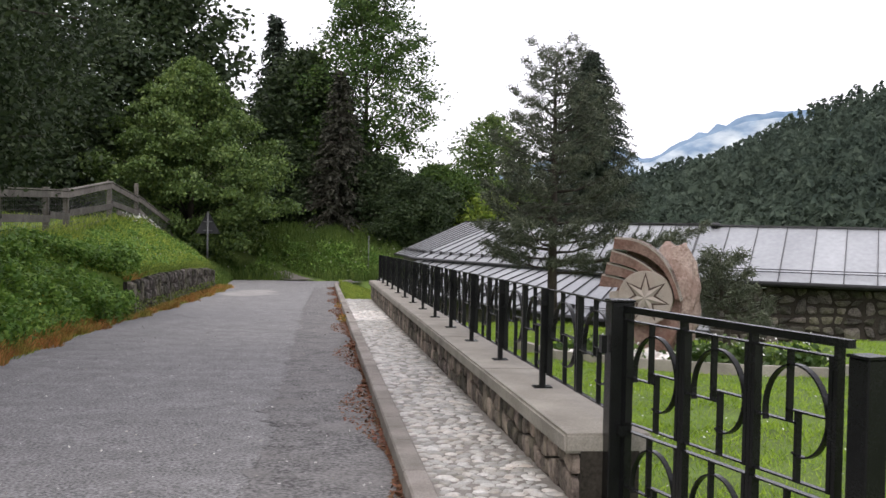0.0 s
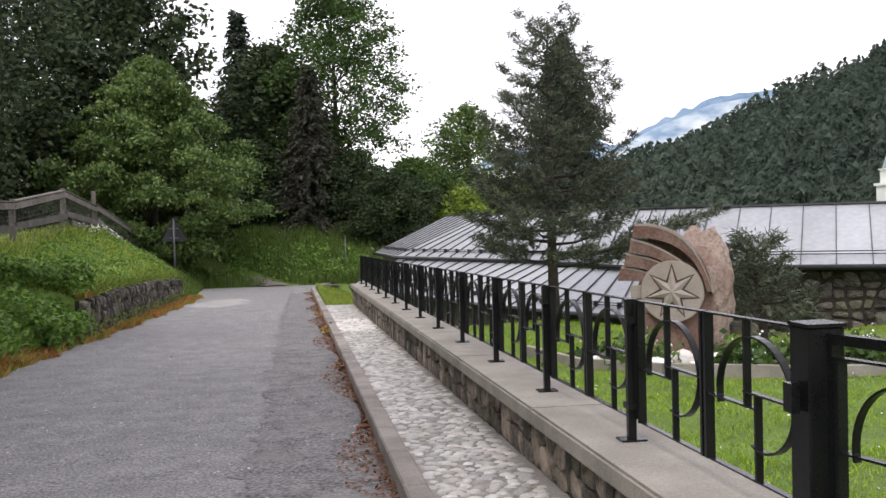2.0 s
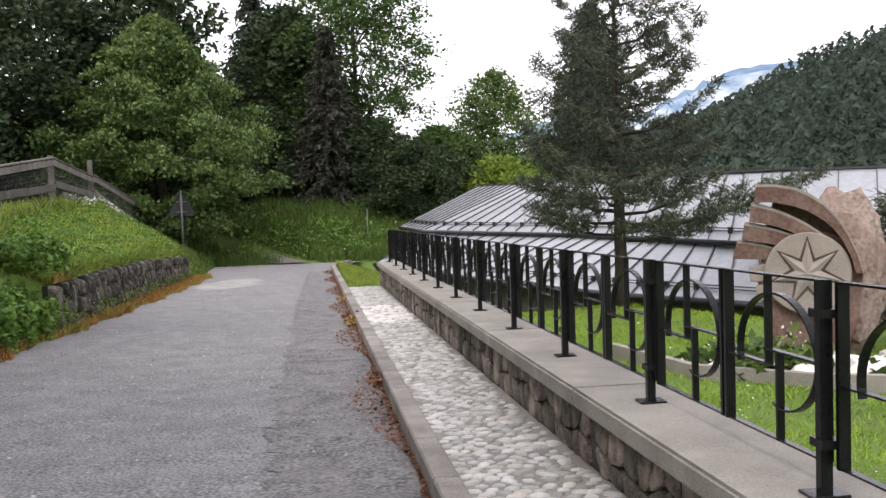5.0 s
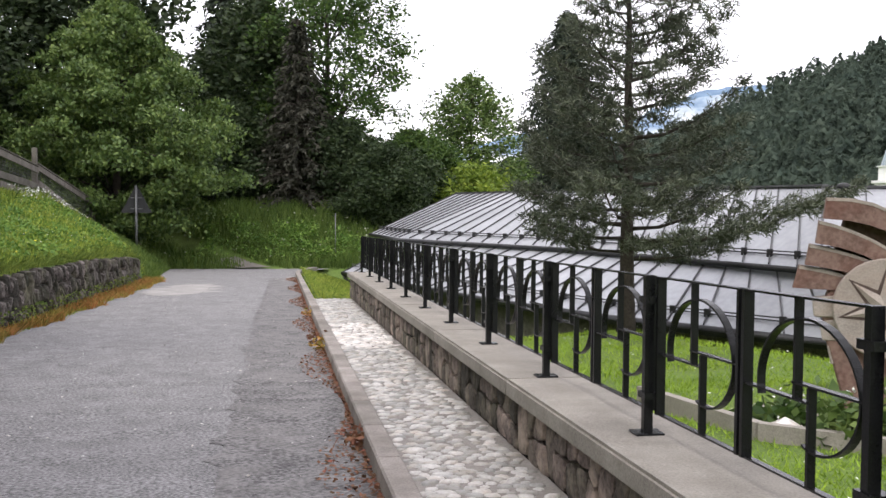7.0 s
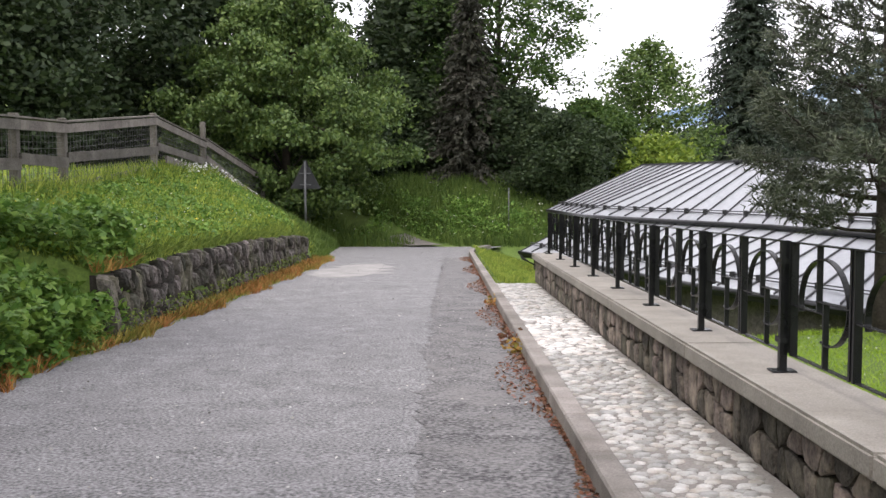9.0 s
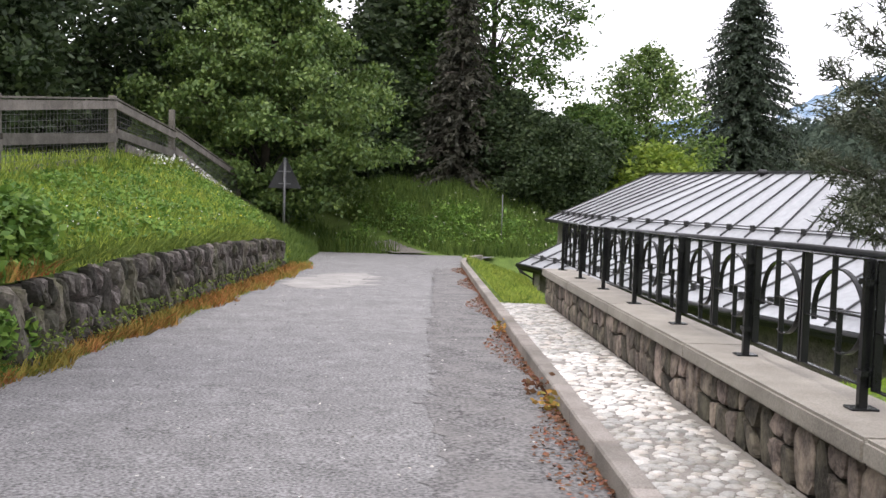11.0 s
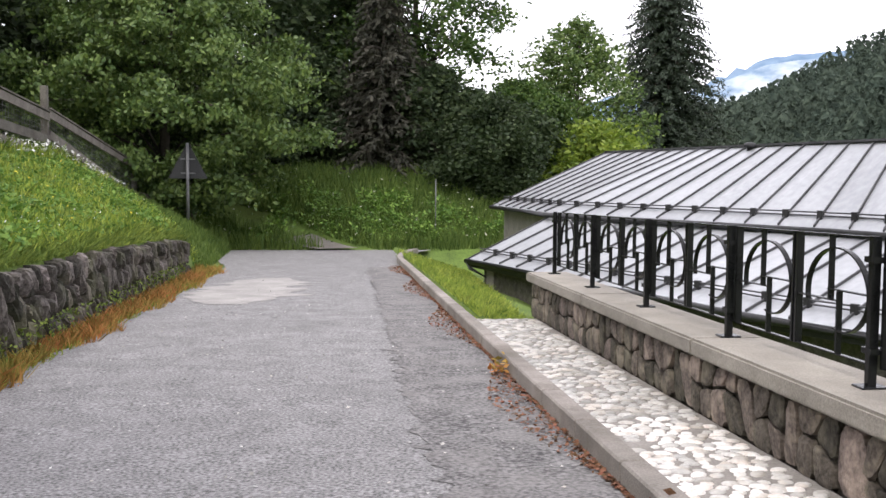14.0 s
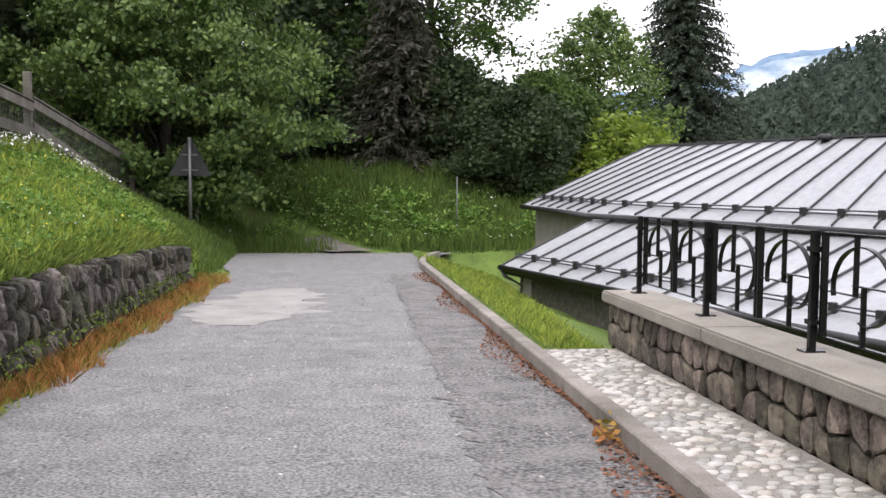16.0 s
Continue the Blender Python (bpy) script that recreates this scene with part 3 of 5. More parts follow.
def ridge_at(f):
    return along(RIDGE_LINE, f, RIDGE_Z)


EAVE_LEN = sum(math.dist(p, q) for p, q in zip(EAVE_LINE, EAVE_LINE[1:]))
HIP = math.dist(EAVE_LINE[0], EAVE_LINE[1]) / EAVE_LEN


def low_at(f):
    return along(LOW_LINE, f, LOW_Z)


def low_top_at(f):
    """Where the lean-to roof meets the wall under the main eave."""
    return eave_at(HIP + (1 - HIP) * f) + Vector((0.12, 0.05, -0.07))


N_MAIN, N_LOW = 30, 24
UP = Vector((0, 0, 0.018))
for i in range(N_MAIN):
    f, g = i / N_MAIN, (i + 1) / N_MAIN
    part("roof_panel", slab(bmesh.new(), eave_at(f), eave_at(g), ridge_at(g), ridge_at(f), 0.03), M_ROOF, house)
    part("roof_seam", beam(bmesh.new(), eave_at(g) + UP, ridge_at(g) + UP, 0.022, 0.045), M_SEAM, house)
for i in range(N_LOW):
    f, g = i / N_LOW, (i + 1) / N_LOW
    part("lean_to_panel", slab(bmesh.new(), low_at(f), low_at(g), low_top_at(g), low_top_at(f), 0.03), M_ROOF, house)
    part("lean_to_seam", beam(bmesh.new(), low_at(g) + UP, low_top_at(g) + UP, 0.022, 0.045), M_SEAM, house)
part("verge", beam(bmesh.new(), eave_at(0) - UP, ridge_at(0) + UP * 0.5, 0.06, 0.06), M_SEAM, house)
part("verge", beam(bmesh.new(), low_at(0) - UP, low_top_at(0) - UP, 0.06, 0.08), M_SEAM, house)
for (xa, ya), (xb, yb) in zip(RIDGE_LINE, RIDGE_LINE[1:]):
    part("ridge_cap", beam(bmesh.new(), (xa, ya, RIDGE_Z + 0.015), (xb, yb, RIDGE_Z + 0.015), 0.16, 0.04), M_SEAM, house)
BACK = [Vector((x + 3.9, y + 1.4, EAVE_Z - 0.3)) for x, y in RIDGE_LINE]
BACK[0] = Vector((8.6, 46.6, EAVE_Z - 0.3))
ridge_points = [Vector((x, y, RIDGE_Z)) for x, y in RIDGE_LINE]
for i in range(3):
    part("roof_back", slab(bmesh.new(), ridge_points[i], ridge_points[i + 1], BACK[i + 1], BACK[i], 0.04), M_ROOF, house)
bm = bmesh.new()
bm.faces.new([bm.verts.new(p) for p in (eave_at(0), ridge_at(0), BACK[0])])
part("roof_hip", bm, M_ROOF, house)


def snow_guard(at, toward, offset, lift, n, closest):
    """Two rails on brackets that run along a roof's edge."""
    g = new("snow_guard")
    g.parent = house
    line = [at(k / n).lerp(toward(k / n), offset) + Vector((0, 0, lift)) for k in range(n + 1)]
    for dz in (0.035, 0.09):
        part("guard_rail", tube(bmesh.new(), [p + Vector((0, 0, dz)) for p in line], [0.014] * (n + 1), 6), M_SEAM, g)
    me = finish("guard_bracket", newbox(-0.035, -0.055, -0.03, 0.035, 0.055, 0.12, bevel=0.008), M_GUTTER)
    for p, q in zip(line[1:closest], line[2:]):
        ob = part("guard_bracket", me, M_GUTTER, g)
        ob.location, ob.rotation_euler = p, (0, 0, math.atan2(q.y - p.y, q.x - p.x) - math.pi / 2)


snow_guard(eave_at, ridge_at, 0.1, 0.01, N_MAIN, N_MAIN)
snow_guard(low_at, low_top_at, 0.14, 0.01, N_LOW, N_LOW)
part("gutter", tube(bmesh.new(), [Vector((x - 0.05, y, EAVE_Z - 0.05)) for x, y in EAVE_LINE], [0.055] * 4, 8), M_GUTTER, house)
part("gutter", tube(bmesh.new(), [Vector((x - 0.05, y, LOW_Z - 0.05)) for x, y in LOW_LINE], [0.06] * 4, 8), M_GUTTER, house)
for (xa, ya), (xb, yb) in zip(LOW_LINE, LOW_LINE[1:]):
    part("fascia", beam(bmesh.new(), (xa + 0.05, ya, LOW_Z - 0.11), (xb + 0.05, yb, LOW_Z - 0.11), 0.04, 0.14), M_GUTTER, house)
lx, ly = LOW_LINE[0]
part("downpipe", tube(bmesh.new(), [(lx - 0.05, ly - 0.1, LOW_Z - 0.06), (lx + 0.02, ly - 0.12, LOW_Z - 0.2), (lx + 0.42, ly - 0.3, LOW_Z - 0.42), (lx + 0.42, ly - 0.3, -2.2)], [0.04] * 4, 8), M_GUTTER, house)
inn = Vector((0.34, 0.14, 0))
for i in range(3):
    p, q = Vector((*EAVE_LINE[i], 0)) + inn, Vector((*EAVE_LINE[i + 1], 0)) + inn
    part("wall_front", block(bmesh.new(), p, q, q + inn, p + inn, -2.6, EAVE_Z - 0.05), M_PLASTER, house)
    p, q = Vector((*LOW_LINE[i], 0)) + inn + Vector((0, -0.25 if i == 0 else 0, 0)), Vector((*LOW_LINE[i + 1], 0)) + inn
    part("lean_to_wall", block(bmesh.new(), p, q, q + inn * 0.8, p + inn * 0.8, -2.6, LOW_Z - 0.02), M_DRYSTONE, house)
p, q = low_at(0) + Vector((0.36, -0.3, 0)), low_top_at(0) + Vector((0.3, -0.3, 0))
part("lean_to_side", block(bmesh.new(), p, q, q + Vector((0.1, -0.25, 0)), p + Vector((0.1, -0.25, 0)), -2.6, (LOW_Z + 0.1, EAVE_Z - 0.12, EAVE_Z - 0.12, LOW_Z + 0.1)), M_PLASTER, house)
p, q = eave_at(0) + Vector((0.5, -0.1, 0)), BACK[0] - Vector((0.4, 0.3, 0))
part("end_wall", block(bmesh.new(), p, q, q + Vector((0.15, -0.3, 0)), p + Vector((0.15, -0.3, 0)), -2.6, (EAVE_Z - 0.06, EAVE_Z - 0.35, EAVE_Z - 0.35, EAVE_Z - 0.06)), M_PLASTER, house)


def roof_vent(p, parent):
    vent = new("roof_vent")
    vent.parent = parent
    part("vent_pipe", tube(bmesh.new(), [p - Vector((0, 0, 0.1)), p + Vector((0, 0, 0.04))], [0.06, 0.06], 8), M_GUTTER, vent)
    part("vent_hood", tube(bmesh.new(), [p + Vector((0, 0, 0.03)), p + Vector((0, 0, 0.1)), p + Vector((0, 0, 0.13))], [0.14, 0.12, 0.05], 10), M_GUTTER, vent)


roof_vent(Vector((7.02, 36.5, RIDGE_Z - 0.06)), house)

# ---- the building's front wing ----
WN, WU = Vector((0.5, 0.866, 0)), Vector((0.866, -0.5, 0))
W_O = Vector((10.0, 25.5, 0))
W_TOP, W_EAVE, W_D, W_LEN = 1.95, 0.66, 2.6, 15.0


def wp(s, d, z):
    """A point of the wing: s along its ridge, d in front of the ridge."""
    return W_O + WU * s - WN * d + Vector((0, 0, z))


wing = thing("building_wing", (0, 0, 0), "front wing with grey metal roof over a dark rubble wall", "building")
s = -0.25
while s < W_LEN:
    e = s + 0.72
    part("roof_panel", slab(bmesh.new(), wp(s, W_D, W_EAVE), wp(e, W_D, W_EAVE), wp(e, 0, W_TOP), wp(s, 0, W_TOP), 0.03), M_ROOF, wing)
    part("roof_seam", beam(bmesh.new(), wp(e, W_D, W_EAVE + 0.015), wp(e, 0, W_TOP + 0.015), 0.02, 0.04), M_SEAM, wing)
    s = e
part("verge", beam(bmesh.new(), wp(-0.27, W_D, W_EAVE - 0.02), wp(-0.27, 0, W_TOP - 0.02), 0.05, 0.1), M_SEAM, wing)
part("ridge_cap", beam(bmesh.new(), wp(-0.3, 0, W_TOP + 0.02), wp(W_LEN, 0, W_TOP + 0.02), 0.14, 0.04), M_SEAM, wing)
part("roof_back", slab(bmesh.new(), wp(-0.25, 0, W_TOP), wp(W_LEN, 0, W_TOP), wp(W_LEN, -3.5, 0.2), wp(-0.25, -3.5, 0.2), 0.04), M_ROOF, wing)
for dz in (0.06, 0.12):
    part("guard_rail", tube(bmesh.new(), [wp(-0.2, W_D - 0.3, W_EAVE + 0.15 + dz), wp(W_LEN, W_D - 0.3, W_EAVE + 0.15 + dz)], [0.013, 0.013], 6), M_SEAM, wing)
part("gutter", tube(bmesh.new(), [wp(-0.3, W_D + 0.05, W_EAVE - 0.06), wp(W_LEN, W_D + 0.05, W_EAVE - 0.06)], [0.06, 0.06], 8), M_GUTTER, wing)
part("soffit", slab(bmesh.new(), wp(-0.2, W_D, W_EAVE - 0.1), wp(W_LEN, W_D, W_EAVE - 0.1), wp(W_LEN, W_D - 0.5, W_EAVE - 0.1), wp(-0.2, W_D - 0.5, W_EAVE - 0.1), 0.03), M_GUTTER, wing)
wing_wall = part("wall_front", beam(bmesh.new(), wp(0, W_D - 0.6, -0.55), wp(W_LEN, W_D - 0.6, -0.55), 0.3, 2.5), M_DARKWALL, wing)
hub = new("stonework")
hub.parent = wing
hub.matrix_world = Matrix.Translation(wp(0, W_D - 0.6 + 0.17, 0)) @ pose(0, 0, 0, 0, 0, 60)
bpy.context.view_layer.update()
rubble(hub, -9.0, -0.1, lambda y: -1.0, lambda y: W_EAVE - 0.14, 0.0, 0.3, 0.22, 0.05, 0.04, M_DRYSTONE, cap=290)
roof_vent(wp(0.1, 0.1, W_TOP - 0.04), wing)

# ---- wooden field fence on the bank ----
FX_WOOD = -7.3
FENCE = [(FX_WOOD, 9.0, 2.0), (FX_WOOD, 13.5, 2.1), (FX_WOOD, 18.0, 2.22), (FX_WOOD, 22.4, 2.38), (FX_WOOD, 26.3, 2.46), (FX_WOOD, 28.3, 2.5), (FX_WOOD, 33.9, 2.95), (FX_WOOD, 38.7, 3.02), (FX_WOOD, 47.9, 1.55), (-5.95, 50.6, 1.3)]
wf = thing("field_fence", (0, 0, 0), "weathered grey board fence with dark wire netting", "fence")
for i, (x, y, z) in enumerate(FENCE):
    g = ground_z(x, y)
    part("post", newbox(x - 0.07, y - 0.07, g - 0.3, x + 0.07, y + 0.07, z + 0.12, bevel=0.012), M_GREYWOOD, wf)
for (xa, ya, za), (xb, yb, zb) in zip(FENCE, FENCE[1:]):
    if ya == 33.9:
        za, zb = 2.93, 2.55
    if ya == 38.7:
        za = 2.62
    ga, gb = ground_z(xa, ya), ground_z(xb, yb)
    ma, mb = ga + (za - ga) * 0.5, gb + (zb - gb) * 0.42
    part("top_rail", beam(bmesh.new(), (xa + 0.09, ya, za - 0.06), (xb + 0.09, yb, zb - 0.06), 0.045, 0.16), M_GREYWOOD, wf)
    part("cap_board", beam(bmesh.new(), (xa + 0.02, ya, za + 0.06), (xb + 0.02, yb, zb + 0.06), 0.22, 0.03), M_GREYWOOD, wf)
    part("middle_rail", beam(bmesh.new(), (xa + 0.09, ya, ma), (xb + 0.09, yb, mb), 0.045, 0.18), M_GREYWOOD, wf)
    bm = bmesh.new()
    L = math.hypot(xb - xa, yb - ya)
    n = int(L / 0.16)
    for k in range(n + 1):
        f = k / n
        x, y = xa + (xb - xa) * f, ya + (yb - ya) * f
        beam(bm, (x + 0.02, y, ga + (gb - ga) * f - 0.02), (x + 0.02, y, za + (zb - za) * f), 0.006, 0.006, (1, 0, 0))
    for k in range(1, 11):
        f = k / 11
        beam(bm, (xa + 0.02, ya, ga + (za - ga) * f), (xb + 0.02, yb, gb + (zb - gb) * f), 0.006, 0.006)
    part("wire_netting", bm, M_NET, wf, "dark wire netting")
# a broken board leaning low against the fence
part("low_board", beam(bmesh.new(), (-7.1, 34.2, ground_z(-7.1, 34.2) + 0.34), (-7.1, 36.6, ground_z(-7.1, 36.6) + 0.2), 0.05, 0.16), M_GREYWOOD, wf)
part("low_board", beam(bmesh.new(), (-7.15, 28.4, ground_z(-7.15, 28.4) + 0.1), (-7.15, 33.0, ground_z(-7.15, 33.0) + 0.12), 0.05, 0.1), M_GREYWOOD, wf)

# ---- road sign seen from behind ----
sign = thing("road_sign", (-5.47, 46.1, ground_z(-5.47, 46.1)), "triangular road sign on a galvanised pole seen from behind", "road sign")
g = ground_z(-5.47, 46.1)
part("pole", tube(bmesh.new(), [(0, 0, -0.2), (0, 0, 2.2 - g)], [0.045, 0.045], 10), M_GALV, sign)
bm = bmesh.new()
tri = [(-0.55, 1.2 - g), (0.55, 1.2 - g), (0.05, 2.16 - g), (-0.05, 2.16 - g)]
f1 = [bm.verts.new((a, 0.06, b)) for a, b in tri]
f2 = [bm.verts.new((a, 0.085, b)) for a, b in tri]
bm.faces.new(f1); bm.faces.new(f2[::-1])
for i in range(4):
    bm.faces.new((f1[i], f2[i], f2[(i + 1) % 4], f1[(i + 1) % 4]))
bmesh.ops.recalc_face_normals(bm, faces=bm.faces[:])
part("plate", bm, M_SIGNBACK, sign, "dull grey back of the triangular plate")
for z in (1.35, 1.75):
    part("bracket", newbox(-0.2, 0.03, z - g - 0.02, 0.2, 0.06, z - g + 0.02), M_GALV, sign)
marker = thing("marker_pole", (2.0, 50.0, ground_z(2.0, 50.0)), "thin grey marker pole in the bank grass", "pole")
part("pole", tube(bmesh.new(), [(0, 0, -0.2), (0, 0, 1.9)], [0.018, 0.018], 8), M_GALV, marker)

# ---- trees ----
def unit(a):
    return a / (np.linalg.norm(a, axis=1, keepdims=True) + 1e-6)


def leaf_cards(points, size, r, up=0.35, droop=0.0, aspect=1.8, flat=0.7):
    """Many small leaf blades round given centres: rows of x, y, z, radius, count."""
    rows = np.repeat(np.array([p[:4] for p in points]), [p[4] for p in points], axis=0)
    n = len(rows)
    C = r.normal(0, 0.5, (n, 3)) * rows[:, 3:4] * (1, 1, flat)
    C[:, 2] -= droop * 0.5 * np.linalg.norm(C[:, :2], axis=1)
    C += rows[:, :3]
    A = r.normal(0, 1, (n, 3)) * (1, 1, 0.5) - (0, 0, droop)
    A = unit(A)
    B = unit(np.cross(A, r.normal(0, 1, (n, 3)) * (1, 1, 0.4) + (0, 0, up)))
    s = size * r.uniform(0.6, 1.3, (n, 1))
    V = np.stack((C - A * s * aspect * 0.5, C + B * s * 0.5, C + A * s * aspect * 0.5, C - B * s * 0.5), axis=1)
    return V.reshape(-1, 3), np.arange(n * 4).reshape(-1, 4)


def broad_tree(x, y, height, spread, label, material, seed, low=0.25, leaf=0.22, clumps=90, per=70, base=None, trunk=0.22, droop=0.0, oval=1.0, clump=0.9, flat=0.7):
    """A broad-leaved tree: tapered trunk, limbs that fork, and a crown of leaf clumps at the limbs' ends."""
    r = np.random.RandomState(seed)
    g = ground_z(x, y) if base is None else base
    tree = thing("tree", (x, y, g), label, "tree")
    bm = bmesh.new()
    lean = r.normal(0, 0.03, 2) * height
    steps = 7
    spine = [Vector((lean[0] * (i / steps) ** 2 + r.normal(0, 0.04) * (i > 0), lean[1] * (i / steps) ** 2, -0.3 + (height * 0.93 + 0.3) * i / steps)) for i in range(steps + 1)]
    tube(bm, spine, [trunk * (1.25 if i == 0 else (1 - 0.88 * i / steps)) for i in range(steps + 1)], 9)
    pts = []
    for i in range(clumps):
        f = low + (1 - low) * (i + r.uniform(0, 1)) / clumps
        prof = math.sin(math.pi * min(1, max(0.02, (f - low) / (1 - low)) ** (0.75 * oval))) ** 0.6
        rad = spread * prof * r.uniform(0.45, 1.05) * (1 + 0.25 * noise.noise((f * 5 + seed, i * 0.37, 1)))
        az = i * 2.399 + r.normal(0, 0.3)
        tip = Vector((rad * math.cos(az), rad * math.sin(az), height * f - droop * rad * 0.4))
        root = spine[min(steps, max(1, int(f * steps * 0.85)))]
        if i % 2 == 0:
            mid = root.lerp(tip, 0.5) + Vector((0, 0, 0.08 * rad))
            tube(bm, [root, mid, tip], [trunk * 0.28 * (1 - f * 0.6), trunk * 0.16 * (1 - f * 0.5), 0.012], 5)
        cr = clump * r.uniform(0.6, 1.25) * (0.6 + 0.4 * prof)
        pts.append((tip.x, tip.y, tip.z, cr, int(per * cr / clump)))
        if r.uniform() < 0.6:
            q = root.lerp(tip, r.uniform(0.45, 0.8))
            pts.append((q.x, q.y, q.z, cr, int(per * 0.6)))
    part("trunk", bm, M_BARK, tree)
    vs, fs = leaf_cards(pts, leaf, r, droop=droop, flat=flat)
    part("crown", raw("crown", vs, fs, material), material, tree)
    return tree


def spruce(x, y, height, spread, label, material, seed, base, low=0.08, leaf=0.5, whorls=30, per=9, power=0.8):
    """A conifer: straight trunk with whorls of drooping, needle-hung boughs that shorten upwards."""
    r = np.random.RandomState(seed)
    tree = thing("conifer_tree", (x, y, base), label, "tree")
    bm = bmesh.new()
    tube(bm, [(0, 0, -0.3), (0, 0, height * 0.5), (0, 0, height)], [height * 0.016, height * 0.009, 0.02], 8)
    vs, fs = [], []
    for w in range(whorls):
        f = low + (1 - low) * (w / whorls) ** 0.9
        R = spread * (1 - f) ** power + 0.12
        for k in range(per):
            az = k * 2 * math.pi / per + w * 0.8 + r.normal(0, 0.2)
            L = R * r.uniform(0.75, 1.15)
            z = height * f + r.normal(0, 0.2)
            d = np.array((math.cos(az), math.sin(az), 0))
            n = max(3, int(L / leaf * 2.2))
            if k % 3 == 0:
                tube(bm, [(0, 0, z), tuple(d * L * 0.6 + (0, 0, z + 0.02 * L)), tuple(d * L + (0, 0, z - 0.12 * L))], [0.035, 0.02, 0.008], 4)
            for i in range(n):
                t = (i + 0.6) / n
                c = d * L * t + (0, 0, z + 0.1 * L * t - 0.3 * L * t * t)
                for q in range(3):
                    side = np.cross(d, (0, 0, 1)) * r.normal(0, 0.6) + d * r.normal(0.5, 0.4) + (0, 0, r.normal(-0.55, 0.4))
                    side /= np.linalg.norm(side)
                    b = np.cross(side, r.normal(0, 1, 3))
                    b /= np.linalg.norm(b) + 1e-6
                    s = leaf * r.uniform(0.6, 1.2) * (1.1 - 0.4 * t)
                    j = len(vs)
                    vs += [c, c + side * s * 0.5 + b * s * 0.16, c + side * s, c + side * s * 0.5 - b * s * 0.16]
                    fs.append((j, j + 1, j + 2, j + 3))
    part("trunk", bm, M_BARK, tree)
    part("crown", raw("crown", vs, fs, material), material, tree)
    return tree


def needle_tufts(points, r, length, count):
    """Bristly needles round twig points given as rows of place and direction."""
    rows = np.repeat(np.array(points), count, axis=0)
    n = len(rows)
    D = rows[:, 3:]
    A = unit(D * r.uniform(0.2, 1.0, (n, 1)) + r.normal(0, 0.6, (n, 3)))
    B = unit(np.cross(A, r.normal(0, 1, (n, 3))))
    s = length * r.uniform(0.7, 1.2, (n, 1))
    C = rows[:, :3] + r.normal(0, 0.05, (n, 3)) + D * r.uniform(-0.1, 0.1, (n, 1))
    V = np.stack((C - B * 0.012, C + B * 0.012, C + A * s), axis=1)
    return V.reshape(-1, 3), np.arange(n * 3).reshape(-1, 3)


def pine(x, y, height, spread, label, seed, base, low, boughs, tuft=0.16, count=26, trunk=0.13, long_bough=None, lean=0.0, name="pine_tree"):
    """A pine: bare lower trunk, upswept boughs with side twigs, each hung with bristly needle tufts."""
    r = np.random.RandomState(seed)
    tree = thing(name, (x, y, base), label, "tree")
    bm = bmesh.new()
    spine = [Vector((lean * (i / 8) ** 1.5 + r.normal(0, 0.015) * i * 0.3, r.normal(0, 0.015) * i * 0.3, -0.2 + (height + 0.2) * i / 8)) for i in range(9)]
    tube(bm, spine, [trunk * (1.3 if i == 0 else 1 - 0.9 * i / 8) for i in range(9)], 9)
    pts = []
    for k in range(boughs):
        f = low + (0.985 - low) * (k + r.uniform(0, 0.8)) / boughs
        root = spine[int(f * 8)].lerp(spine[min(8, int(f * 8) + 1)], f * 8 - int(f * 8))
        az = k * 2.399 + r.normal(0, 0.25)
        L = spread * (1.05 - f) ** 0.62 * r.uniform(0.7, 1.1) + 0.1
        if f < low + 0.06:
            L *= 0.8
        rise = 0.12 + 0.6 * f + r.normal(0, 0.08)
        if long_bough and k == long_bough[0]:
            az, L, rise = long_bough[1:]
        d = np.array((math.cos(az), math.sin(az), 0))
        line = [np.array(root) + d * L * t + (0, 0, L * (rise * t * t * 1.1 - 0.06 * t)) for t in (0, 0.3, 0.6, 1.0)]
        tube(bm, [tuple(p) for p in line], [0.012 + 0.016 * L, 0.01 + 0.01 * L, 0.007 + 0.005 * L, 0.005], 5)
        n = max(3, int(L * 6.0))
        for i in range(n):
            t = 0.22 + 0.78 * (i + 0.5) / n
            c = line[0] + d * L * t + (0, 0, L * (rise * t * t * 1.1 - 0.06 * t))
            side = np.cross(d, (0, 0, 1)) * (1 if i % 2 else -1)
            tw = (0.42 * L * (1.15 - t) + 0.1) * r.uniform(0.6, 1.2)
            e = d * 0.55 + side * 0.8 + (0, 0, r.uniform(0.0, 0.5))
            e /= np.linalg.norm(e)
            tip = c + e * tw
            tube(bm, [tuple(c), tuple(tip)], [0.007, 0.003], 3)
            m = max(2, int(tw / 0.11))
            for j in range(m // 3, m):
                q = c + e * tw * (j + 0.8) / m
                pts.append((*q, *e))
        pts.append((*line[3], *d))
    part("trunk", bm, M_BARK, tree)
    vs, fs = needle_tufts(pts, r, tuft, count)
    part("crown", raw("crown", vs, fs, M_PINE), M_PINE, tree)
    return tree


